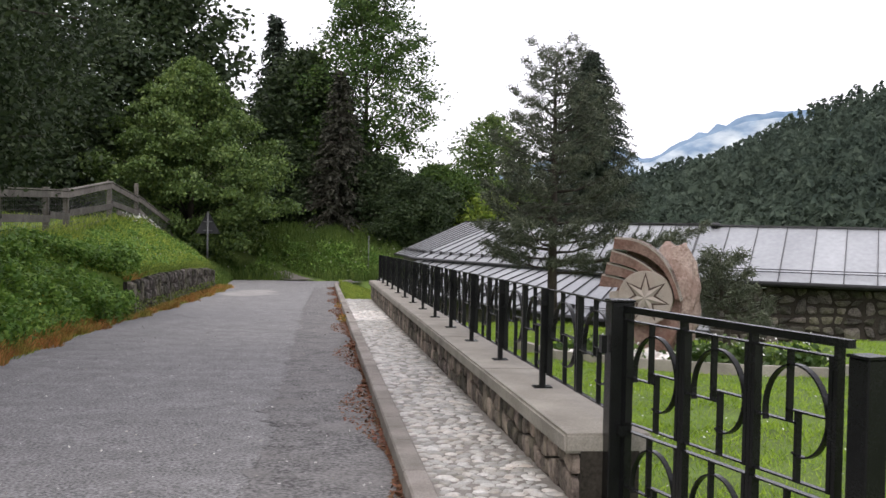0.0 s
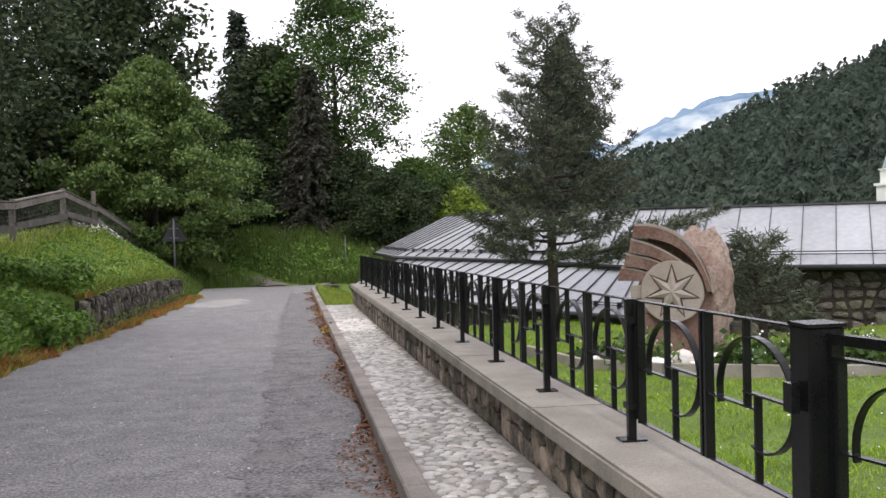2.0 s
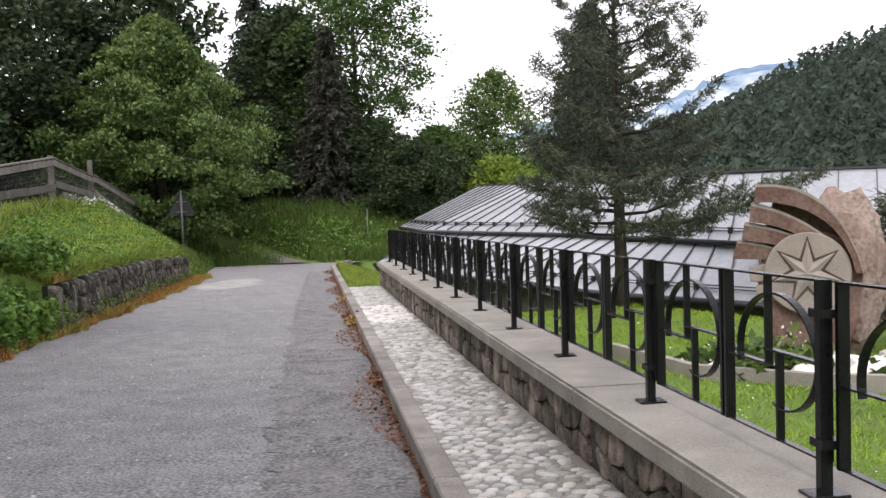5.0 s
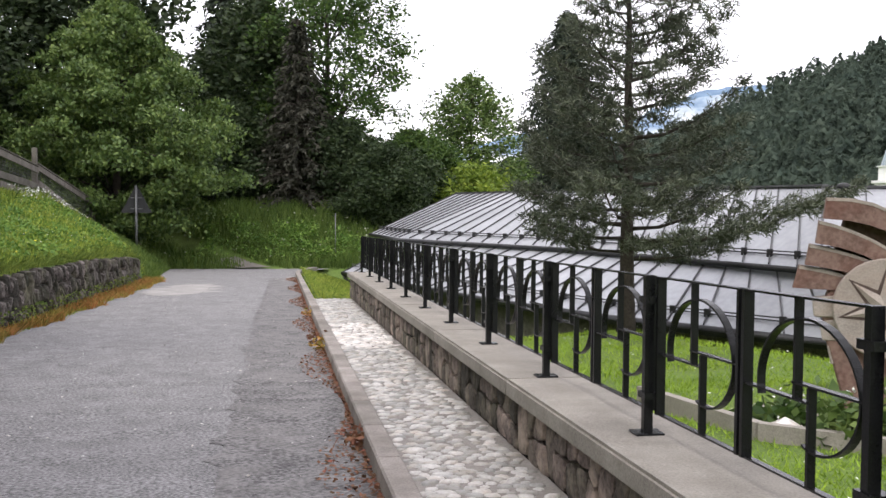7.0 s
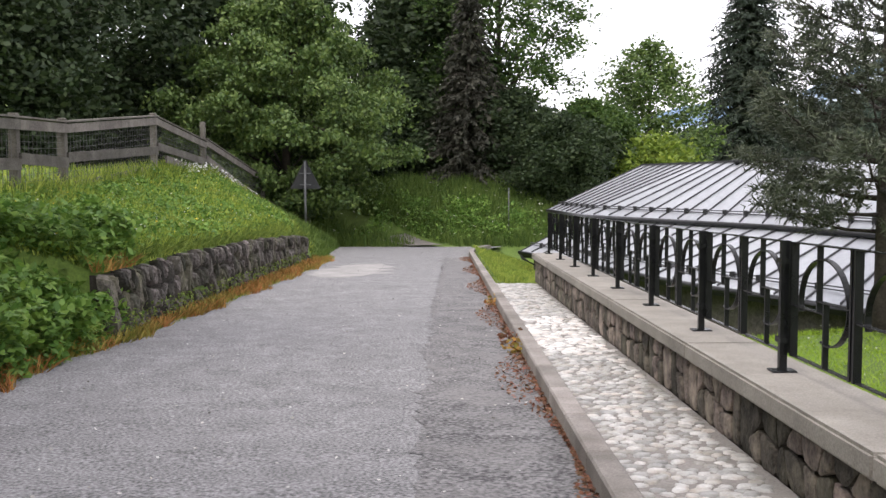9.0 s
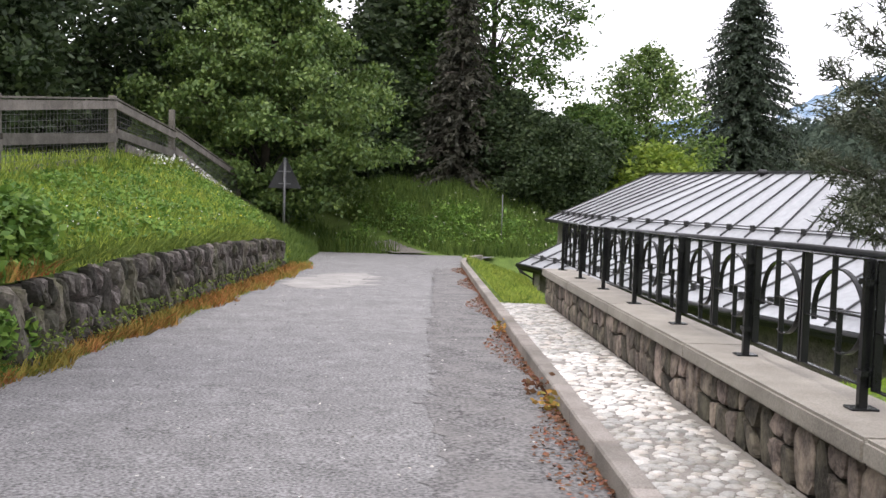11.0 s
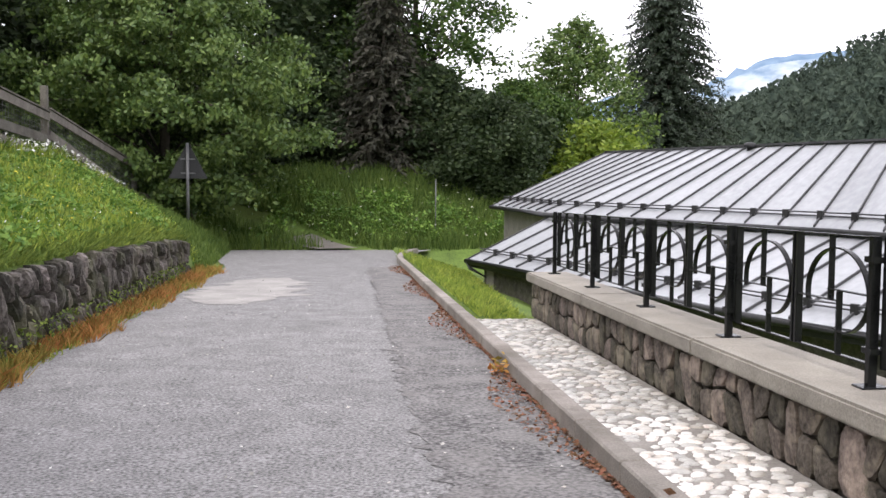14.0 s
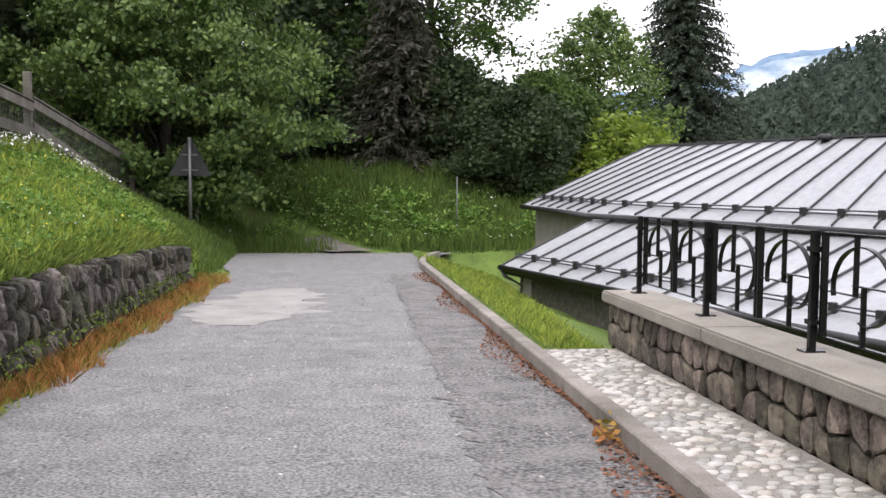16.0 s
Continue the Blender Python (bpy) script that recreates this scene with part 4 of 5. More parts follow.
garden_pine = pine(5.3, 23.9, 6.65, 2.5, "garden pine with grey green needles and a dark trunk", 5, -0.5, 0.2, 58, 0.13, 34, trunk=0.14, long_bough=(3, -0.35, 3.6, 0.3))
pine(7.05, 17.2, 1.75, 1.0, "small crooked garden pine beside the carved stone", 8, -0.42, 0.3, 20, 0.14, 34, 0.09, lean=-0.25)
spruce(27.9, 104.5, 23.2, 7.4, "tall dark spruce behind the building", M_SPRUCE, 3, -2.5, 0.03, 0.62, 64, 17, 0.58)
broad_tree(-6.8, 50.0, 10.6, 4.7, "broad tree with hanging light green leaf sprays", M_LEAFLIGHT, 11, 0.2, 0.1, 210, 430, droop=0.8, trunk=0.24, clump=0.78, flat=0.4)
broad_tree(-1.6, 63.0, 10.5, 3.8, "dark leafy tree above the bank", M_LEAFSHADE, 12, 0.06, 0.18, 130, 170, clump=1.2)
broad_tree(2.3, 62.0, 15.8, 4.4, "tall loose-crowned leafy tree against the sky", M_LEAF, 13, 0.15, 0.13, 150, 170, clump=0.9)
spruce(-3.6, 68.0, 14.6, 3.6, "grey dark conifer in the wood", M_SPRUCE, 14, 1.0, 0.05, 0.6, 40, 11)
spruce(0.6, 57.5, 9.6, 2.7, "brown shaded conifer above the bank", M_BROWNFIR, 34, 0.9, 0.03, 0.42, 34, 11)
broad_tree(-9.5, 58.0, 15.0, 5.2, "tall leafy tree in the wood", M_LEAFSHADE, 15, 0.1, 0.2, 170, 150, clump=1.2)
broad_tree(-16.0, 52.0, 14.5, 6.0, "dark wood tree behind the fence", M_LEAFSHADE, 16, 0.05, 0.16, 190, 230, clump=1.4)
broad_tree(-22.0, 44.0, 14.0, 6.0, "leafy wood tree behind the meadow", M_LEAFSHADE, 17, 0.05, 0.22, 180, 150, clump=1.4)
broad_tree(-14.5, 41.0, 9.5, 4.0, "dark leafy tree by the fence", M_LEAFSHADE, 18, 0.06, 0.13, 150, 240, clump=1.1)
broad_tree(-9.3, 17.0, 9.5, 4.8, "dark overhanging tree above the bank", M_LEAFSHADE, 19, 0.14, 0.07, 230, 560, droop=0.5, clump=0.9)
broad_tree(6.6, 60.0, 3.8, 2.6, "dark leafy tree beyond the roof", M_LEAF, 20, 0.02, 0.11, 120, 300, clump=0.62)
broad_tree(11.6, 70.0, 10.0, 3.6, "pale green leafy tree beyond the roof", M_LEAFLIGHT, 21, 0.1, 0.14, 110, 130, base=-0.5, clump=0.9)
broad_tree(9.2, 58.0, 3.9, 3.0, "yellow green bush beyond the roof", M_LEAFYELLOW, 22, 0.02, 0.14, 80, 150, base=-0.5, trunk=0.1, clump=0.8)
broad_tree(4.4, 54.5, 3.6, 2.0, "dark shrub at the foot of the bank", M_LEAFSHADE, 24, 0.02, 0.1, 90, 260, trunk=0.08, clump=0.55)
broad_tree(-8.4, 6.5, 10.5, 6.2, "dark tree overhanging the lane beside the bank", M_LEAFSHADE, 33, 0.36, 0.1, 190, 420, base=0.9, clump=1.1)
for i, (sx, sy, sh) in enumerate(((-5.2, 57.5, 4.4), (-2.4, 59.0, 4.8), (2.6, 58.5, 4.2), (-8.8, 56.0, 4.6), (5.2, 57.6, 3.0), (-12.5, 55.0, 5.0))):
    broad_tree(sx, sy, sh, 2.4, "dark underwood shrub at the top of the bank", M_LEAFSHADE, 40 + i, 0.0, 0.12, 90, 260, trunk=0.07, clump=0.7)

# ---- far hill, mountain, church tower ----
HILL = [(-20, -2), (5, 0.4), (12, 1.9), (17.8, 3.0), (21.2, 4.0), (26.2, 6.1), (30.8, 7.9), (33.2, 8.7), (40, 10.5), (60, 12), (90, 12)]


def hill_z(az, R):
    top = 480 * math.tan(radians(lerp(az, HILL) - 0.55))
    f = (R - 150) / 330
    return -28 + (top + 28) * (max(0.0, f) ** 1.15) + 5 * noise.noise((az * 0.2, R * 0.012, 0))


azs, Rs = [2 + 1.5 * i for i in range(56)], [150 + 22 * i for i in range(16)]
hv = [(R * math.sin(radians(a)), R * math.cos(radians(a)), hill_z(a, R)) for R in Rs for a in azs]
hn = len(azs)
hf = [(j * hn + i, j * hn + i + 1, (j + 1) * hn + i + 1, (j + 1) * hn + i) for j in range(len(Rs) - 1) for i in range(hn - 1)]
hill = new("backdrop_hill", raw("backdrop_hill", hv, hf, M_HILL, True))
tagged(hill, "wooded green hillside across the valley", "hill", kind="structure")
r = np.random.RandomState(30)
nt, per = 8000, 40
az_, R_ = r.uniform(3, 62, nt), 150 + 330 * np.sqrt(r.uniform(0.02, 1.02, nt))
hill_h = np.array([hill_z(a, R) for a, R in zip(az_, R_)])
base = np.column_stack((R_ * np.sin(np.radians(az_)), R_ * np.cos(np.radians(az_)), hill_h))
H = r.uniform(5, 10.5, nt)
pointed = r.uniform(0, 1, nt) < 0.45
rows = np.repeat(np.arange(nt), per)
f = r.uniform(0.05, 1.0, nt * per)
wide = np.where(pointed[rows], 0.24 * (1.02 - f), 0.3 * np.sqrt(np.clip(1 - (2 * f - 1) ** 2, 0.08, 1)))
t = r.uniform(0, 2 * math.pi, nt * per)
C = base[rows] + np.column_stack((wide * H[rows] * np.cos(t), wide * H[rows] * np.sin(t), f * H[rows]))
A = unit(np.column_stack((np.cos(t), np.sin(t), r.normal(-0.6, 0.5, nt * per))))
B = unit(np.cross(A, r.normal(0, 1, (nt * per, 3))))
s = (H[rows] * np.where(pointed[rows], 0.13, 0.15) * r.uniform(0.7, 1.3, nt * per))[:, None]
V = np.stack((C - A * s * 0.7 + B * s * 0.55, C + A * s * 0.9, C - A * s * 0.7 - B * s * 0.55), axis=1)
vs, fs = V.reshape(-1, 3), np.arange(nt * per * 3).reshape(-1, 3)
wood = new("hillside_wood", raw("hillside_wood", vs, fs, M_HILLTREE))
tagged(wood, "mixed conifer and leafy wood on the far hillside", "wood", kind="stuff")
MOUNT = [(0, 1), (8, 2.5), (13, 3.9), (16.8, 4.65), (18.2, 3.8), (20.2, 5.0), (23.5, 6.3), (25, 6.5), (26.7, 6.6), (30, 6.4), (40, 6), (60, 5)]
D = 2400
azs = [0.5 * i for i in range(121)]
mv = []
for f in (-0.05, 0.25, 0.5, 0.75, 0.9, 1.0):
    for a in azs:
        R = D * (0.8 + 0.2 * f)
        mv.append((R * math.sin(radians(a)), R * math.cos(radians(a)), f * (R * math.tan(radians(lerp(a, MOUNT))) + 14 * noise.noise((a * 1.7, f * 3, 2)))))
hn = len(azs)
mf = [(j * hn + i, j * hn + i + 1, (j + 1) * hn + i + 1, (j + 1) * hn + i) for j in range(5) for i in range(hn - 1)]
# haze comes from the blue base colour, not from the air
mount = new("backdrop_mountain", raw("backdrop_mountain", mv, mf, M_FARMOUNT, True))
tagged(mount, "far mountain tinted haze blue under low cloud", "mountain", kind="structure")

# low cloud lying on the far mountain; emission stands in for its skylit white
mm = bpy.data.materials.new("low cloud")
mm.use_nodes = True
n, l = mm.node_tree.nodes, mm.node_tree.links
n.clear()
pos, mp, nz, rp = n.new("ShaderNodeNewGeometry"), n.new("ShaderNodeMapping"), n.new("ShaderNodeTexNoise"), n.new("ShaderNodeValToRGB")
mp.inputs["Scale"].default_value = (0.0075, 0.0075, 0.016)
nz.inputs["Scale"].default_value, nz.inputs["Detail"].default_value = 1.0, 7
rp.color_ramp.elements[0].position, rp.color_ramp.elements[1].position = 0.42, 0.62
em, tr, mx, mo = n.new("ShaderNodeEmission"), n.new("ShaderNodeBsdfTransparent"), n.new("ShaderNodeMixShader"), n.new("ShaderNodeOutputMaterial")
em.inputs[0].default_value, em.inputs[1].default_value = (1.0, 1.0, 1.0, 1), 0.95
l.new(pos.outputs["Position"], mp.inputs[0]); l.new(mp.outputs[0], nz.inputs["Vector"]); l.new(nz.outputs[0], rp.inputs[0])
l.new(rp.outputs[0], mx.inputs[0]); l.new(tr.outputs[0], mx.inputs[1]); l.new(em.outputs[0], mx.inputs[2]); l.new(mx.outputs[0], mo.inputs[0])
cv = []
for f in (0, 0.25, 0.5, 0.75, 1):
    for a in azs:
        R = 1850
        cv.append((R * math.sin(radians(a)), R * math.cos(radians(a)), (f * 0.95) * R * math.tan(radians(lerp(a, MOUNT))) + (1 - f) * 10))
cloud = new("backdrop_cloud", raw("backdrop_cloud", cv, [q for q in mf if max(q) < 5 * hn], mm, True))
tagged(cloud, "white low cloud, self-lit, drifting along the far mountain", "cloud", kind="structure")

tower = thing("church_tower", (134.6, 212.6, -10.0), "white church tower with a blue grey spire and cross", "church tower")
part("shaft", newbox(-2.6, -2.6, 0, 2.6, 2.6, 17.0), M_WHITEWALL, tower)
part("cornice", newbox(-3.0, -3.0, 17.0, 3.0, 3.0, 17.6), M_WHITEWALL, tower)
part("belfry", newbox(-2.0, -2.0, 17.6, 2.0, 2.0, 20.6), M_WHITEWALL, tower)
for x in (-0.9, 0.9):
    part("belfry_opening", newbox(x - 0.45, -2.06, 18.1, x + 0.45, -1.98, 20.0), M_DARKHOLE, tower)
part("belfry_cornice", newbox(-2.3, -2.3, 20.6, 2.3, 2.3, 20.9), M_WHITEWALL, tower)
bm = bmesh.new()
bmesh.ops.create_cone(bm, cap_ends=True, segments=8, radius1=2.4, radius2=0.1, depth=7.6, matrix=Matrix.Translation((0, 0, 24.7)))
part("spire", bm, M_SPIRE, tower)
part("cross", newbox(-0.09, -0.09, 28.4, 0.09, 0.09, 30.6), M_DARKHOLE, tower)
part("cross_arm", newbox(-0.6, -0.09, 29.6, 0.6, 0.09, 29.8), M_DARKHOLE, tower)

# ---- carved stone sculpture in its flower bed ----
SC = Vector((5.35, 16.85, 0.63))
SK = 0.92
SR = Vector((0.88, -0.475, 0)).normalized()
SF = Vector((-0.475, -0.88, 0)).normalized()
sculpture = thing("stone_sculpture", (SC.x, SC.y, 0), "carved reddish stone with star medallion, stepped blades and rough back", "sculpture")


def face_point(a, b, d):
    """A point of the sculpture: a to the right, b up from the medallion's centre, d towards the viewer."""
    p = (SR * a + SF * d) * SK
    return (p.x, p.y, SC.z + b * SK)


def prism(outline, d0, d1, material, name, parent, bevel=0.0, label=""):
    bm = bmesh.new()
    f = [bm.verts.new(face_point(a, b, d1)) for a, b in outline]
    g = [bm.verts.new(face_point(a, b, d0)) for a, b in outline]
    n = len(outline)
    bm.faces.new(f)
    bm.faces.new(g[::-1])
    for i in range(n):
        bm.faces.new((f[i], g[i], g[(i + 1) % n], f[(i + 1) % n]))
    bmesh.ops.recalc_face_normals(bm, faces=bm.faces[:])
    if bevel:
        bmesh.ops.bevel(bm, geom=bm.edges[:], offset=bevel, segments=1, affect="EDGES")
    return part(name, bm, material, parent, label)


def bend(p, m, q, n=9):
    """Points of a curve from p through m to q."""
    c = (2 * m[0] - (p[0] + q[0]) / 2, 2 * m[1] - (p[1] + q[1]) / 2)
    return [((1 - t) ** 2 * p[0] + 2 * t * (1 - t) * c[0] + t * t * q[0], (1 - t) ** 2 * p[1] + 2 * t * (1 - t) * c[1] + t * t * q[1]) for t in [i / (n - 1) for i in range(n)]]


for k, (T, Mid, E, B) in enumerate((((-0.6, 1.14), (0.2, 0.88), (0.66, 0.0), (-0.63, 0.92)), ((-0.67, 0.9), (-0.2, 0.74), (0.2, 0.48), (-0.7, 0.66)), ((-0.76, 0.65), (-0.36, 0.56), (-0.05, 0.44), (-0.8, 0.43)), ((-0.86, 0.42), (-0.56, 0.37), (-0.3, 0.3), (-0.92, 0.18)))):
    low = bend((E[0] * 0.86, E[1] * 0.6), (Mid[0] - 0.02, Mid[1] - 0.2), B)
    d1 = 0.17 - 0.05 * k
    blade = prism(bend(T, Mid, E) + low, -0.22, d1, M_REDSTONE, "wing_blade", sculpture, label="stepped carved blade with its lit upper edge coloured pale")
    # pale strip imitates skylight caught on the blade's top edge
    rim = bend(T, Mid, E)
    prism(rim + [(a, b - 0.035) for a, b in rim[::-1]], -0.2, d1 + 0.006, M_PALESTONE, "blade_lit_edge", blade)
prism([(-0.5, 0.1), (-0.52, 0.55), (-0.4, 0.98), (0.0, 0.92), (0.35, 0.68), (0.58, 0.2), (0.4, -0.1)], -0.34, -0.12, M_REDSTONE, "back_slab", sculpture, 0.02)
body = [(-0.55, 0.2), (-0.62, 0.0), (-0.6, -0.28), (-0.5, -0.62), (-0.34, -1.2), (0.38, -1.2), (0.6, -0.6), (0.66, 0.0), (0.45, 0.45), (0.0, 0.55), (-0.35, 0.45)]
prism(body, -0.24, 0.0, M_REDSTONE, "body_slab", sculpture, 0.02)
for k in range(3):
    z = -0.02 - 0.25 * k
    prism([(-0.72 + 0.08 * k, z + 0.1), (-0.3, z + 0.16), (-0.25, z - 0.1), (-0.7 + 0.09 * k, z - 0.1)], -0.15, 0.03 - 0.02 * k, M_PALESTONE, "lower_blade", sculpture, 0.01)
circle = [(0.52 * math.cos(2 * math.pi * i / 40), 0.52 * math.sin(2 * math.pi * i / 40)) for i in range(40)]
medal = prism(circle, 0.0, 0.14, M_PALESTONE, "medallion", sculpture, 0.012, "pale round medallion")


def star(ro, ri, turn=0.0):
    return [((ro if i % 2 == 0 else ri) * math.cos(math.pi / 2 + turn + math.pi * i / 7), (ro if i % 2 == 0 else ri) * math.sin(math.pi / 2 + turn + math.pi * i / 7)) for i in range(14)]


# flat dark star in place of the shade in a carved groove
prism(star(0.48, 0.21), 0.13, 0.1445, M_GROOVESHADE, "star_groove_shade", medal)
for i in range(7):
    a = math.pi / 2 + 2 * math.pi * i / 7
    bm = bmesh.new()
    tip = bm.verts.new(face_point(0.42 * math.cos(a), 0.42 * math.sin(a), 0.15))
    s1 = bm.verts.new(face_point(0.155 * math.cos(a - math.pi / 7), 0.155 * math.sin(a - math.pi / 7), 0.15))
    s2 = bm.verts.new(face_point(0.155 * math.cos(a + math.pi / 7), 0.155 * math.sin(a + math.pi / 7), 0.15))
    c = bm.verts.new(face_point(0, 0, 0.2))
    for f in ((c, s1, tip), (c, tip, s2)):
        bm.faces.new(f)
    bmesh.ops.recalc_face_normals(bm, faces=bm.faces[:])
    part("star_ray", bm, M_PALESTONE, medal)
bm = bmesh.new()
bmesh.ops.create_icosphere(bm, subdivisions=4, radius=1.0)
for v in bm.verts:
    p = v.co.copy()
    k = 1 + 0.16 * noise.noise(p * 1.6) + 0.1 * noise.noise(p * 4.2) + 0.05 * noise.noise(p * 9)
    a, d, b = p.x * 0.62 * k + 0.38, p.y * 0.36 * k - 0.5, p.z * 1.12 * k - 0.09
    v.co = face_point(a, b, d)
part("rough_back", bm, M_ROUGHROCK, sculpture, "rough hewn rock back")

EDGE = [(3.2, 17.6), (3.5, 15.7), (4.4, 14.8), (5.9, 14.1), (7.2, 13.8), (8.1, 14.6)]
edging = thing("bed_edging", (0, 0, 0), "pale concrete edging of the flower bed", "edging")
for (xa, ya), (xb, yb) in zip(EDGE, EDGE[1:]):
    part("edging_stone", beam(bmesh.new(), (xa, ya, lawn_z(xa, ya) + 0.06), (xb, yb, lawn_z(xb, yb) + 0.06), 0.1, 0.2), M_CONC, edging)
rr = random.Random(3)
for k in range(44):
    x = rr.uniform(3.7, 6.1)
    y = 15.1 + rr.uniform(0.0, 1.0) + (0.6 if x < 4.4 else 0)
    bm = bmesh.new()
    bmesh.ops.create_icosphere(bm, subdivisions=2, radius=1.0)
    s = rr.uniform(0.08, 0.2)
    for v in bm.verts:
        v.co = v.co * s * (1 + 0.3 * noise.noise(v.co * 1.5 + Vector((k, 0, 0))))
        v.co.z *= 0.7
    ob = new("bed_rock", finish("bed_rock", bm, M_PEBBLE))
    ob.location = (x, y, lawn_z(x, y) + s * 0.4)
    tagged(ob, "pale rock in the flower bed", "rock", "rocks round the sculpture")
nr = np.random.RandomState(5)
BED = [(3.9, 16.0, 0.22, M_LEAF), (4.3, 15.4, 0.3, M_LEAFLIGHT), (5.6, 14.8, 0.3, M_LEAF), (6.2, 14.6, 0.35, M_LEAFLIGHT), (7.1, 14.7, 0.3, M_LEAF)]
for x, y, h, material in BED:
    plant = thing("bed_plant", (x, y, lawn_z(x, y)), "low leafy plant with small white flowers in the bed", "plant", "plants in the flower bed")
    vs, fs = leaf_cards([(0, 0, h * 0.6, h * 1.1, 260), (0.25, 0.1, h * 0.5, h, 160), (-0.25, 0.0, h * 0.5, h, 160)], 0.075, nr)
    part("leaves", raw("leaves", vs, fs, material), material, plant)
    vs, fs = leaf_cards([(0, 0, h * 1.2, h * 1.0, 26), (0.2, -0.1, h * 1.1, h, 18)], 0.035, nr, aspect=1.0)
    part("flowers", raw("flowers", vs, fs, M_WHITE), M_WHITE, plant)["kind"] = "stuff"


# ---- grass, weeds, flowers, litter ----
def blades(name, label, n, place, height, width, material, seed, lean=0.35, category="grass", simple=False):
    """Grass of single tapered blades; place gives x and y for two uniform numbers."""
    r = np.random.RandomState(seed)
    xy = np.array([place(a, b) for a, b in r.uniform(0, 1, (n, 2))])
    z = np.array([ground_z(x, y) for x, y in xy])
    base = np.column_stack((xy, z - 0.01))
    az = r.uniform(0, 2 * math.pi, n)
    w = np.column_stack((np.cos(az), np.sin(az), np.zeros(n))) * (width * r.uniform(0.6, 1.3, n))[:, None] * 0.5
    h = (height[0] + (height[1] - height[0]) * r.uniform(0, 1, n) ** 1.5)
    tip = base + np.column_stack((r.normal(0, lean, n) * h, r.normal(0, lean, n) * h, h))
    mid = base * 0.5 + tip * 0.5 + np.array((0, 0, 1)) * (h * 0.12)[:, None]
    V = np.stack((base - w, base + w, mid + w * 0.7, tip, mid - w * 0.7), axis=1).reshape(-1, 3)
    if simple:
        V = np.stack((base - w, base + w, tip), axis=1).reshape(-1, 3)
        return tagged(new(name, raw(name, V, np.arange(n * 3).reshape(-1, 3), material)), label, category, kind="stuff")
    return tagged(new(name, raw(name, V, np.arange(n * 5).reshape(-1, 5), material)), label, category, kind="stuff")


def bank_place(a, b):
    y = 5 + 36 * a
    return -4.45 - 2.6 * b - (0.0 if y > 21.4 else 0.08), y


blades("bank_grass", "bright green meadow grass on the bank", 42000, bank_place, (0.06, 0.22), 0.022, M_GRASS, 1)
blades("bank_grass", "taller meadow grass under the field fence", 7000, lambda a, b: (-6.8 - 0.9 * b, 14 + 34 * a), (0.15, 0.4), 0.022, M_GRASS, 2)
blades("wall_top_grass", "grass hanging over the dry stone wall", 11000, lambda a, b: (-4.31 - 0.34 * b, 21.4 + 16.5 * a), (0.04, 0.15), 0.016, M_DRYWEED, 3, 0.8)
blades("meadow_grass", "meadow grass beyond the field fence", 9000, lambda a, b: (-7.2 - 9 * b, 16 + 34 * a), (0.1, 0.25), 0.035, M_GRASS, 4)
blades("roadside_dry_grass", "dry orange grass along the road edge", 20000, lambda a, b: (-4.26 - 0.3 * ease(23, 20, 8 + 31 * a) + (road_left(8 + 31 * a) + 4.36 + 0.3 * ease(23, 20, 8 + 31 * a) + 0.1 * math.sin(a * 60) + 0.06 * math.sin(a * 171)) * b ** 1.2, 8 + 31 * a), (0.04, 0.22), 0.018, M_DRYGRASS, 5, 0.5)
blades("roadside_green_grass", "yellow green tufts along the road edge", 6000, lambda a, b: (road_left(6 + 34 * a) - 0.2 + 0.3 * b, 6 + 34 * a), (0.04, 0.12), 0.016, M_GRASS, 6, 0.5)
blades("lawn_grass", "short bright garden lawn", 150000, lambda a, b: (1.62 + 10 * b ** 1.5, 3 + 22 * a), (0.025, 0.075), 0.016, M_LAWN, 7, 0.6, "lawn", True)
blades("verge_grass", "bright grass verge beside the kerb", 16000, lambda a, b: (0.36 + (0.9 + 1.2 * a) * b, 28.85 + 16 * a), (0.04, 0.14), 0.018, M_GRASS, 8, 0.45)
def slope_place(a, b):
    x = -7 + 14 * b
    y = 47.9 + 0.25 * max(0, x - 1) + 10 * a
    mid = 47.9 - 1.22 * (x + 0.75)
    return (x, y) if x > 0.4 or abs(y - mid) > 0.95 else (x, y + 2.0)


# tree shade on the slope is in the blades' darker green
blades("slope_grass", "tall grass darkened for tree shade on the slope beyond the road", 30000, slope_place, (0.2, 0.65), 0.03, M_SHADEGRASS, 9, 0.25)
blades("sign_foot_grass", "grass round the foot of the road sign", 12000, lambda a, b: (-4.2 - 3.0 * b - 0.5 * max(0.0, a - 0.4), 37.5 + 11.5 * a), (0.08, 0.25), 0.022, M_SHADEGRASS, 10, 0.35)


def sprinkle(name, label, n, place, size, lift, material, seed, category="flowers", flatness=0.4):
    r = np.random.RandomState(seed)
    xy = np.array([place(a, b) for a, b in r.uniform(0, 1, (n, 2))])
    c = np.column_stack((xy, [ground_z(x, y) for x, y in xy])) + np.column_stack((np.zeros((n, 2)), r.uniform(lift[0], lift[1], n)))
    A = unit(r.normal(0, 1, (n, 3)) * (1, 1, flatness))
    B = unit(np.cross(A, r.normal(0, 0.4, (n, 3)) + (0, 0, 1)))
    s = size * r.uniform(0.6, 1.4, (n, 1))
    V = np.stack((c - A * s, c + B * s * 0.6, c + A * s, c - B * s * 0.6), axis=1).reshape(-1, 3)
    return tagged(new(name, raw(name, V, np.arange(n * 4).reshape(-1, 4), material)), label, category, kind="stuff")


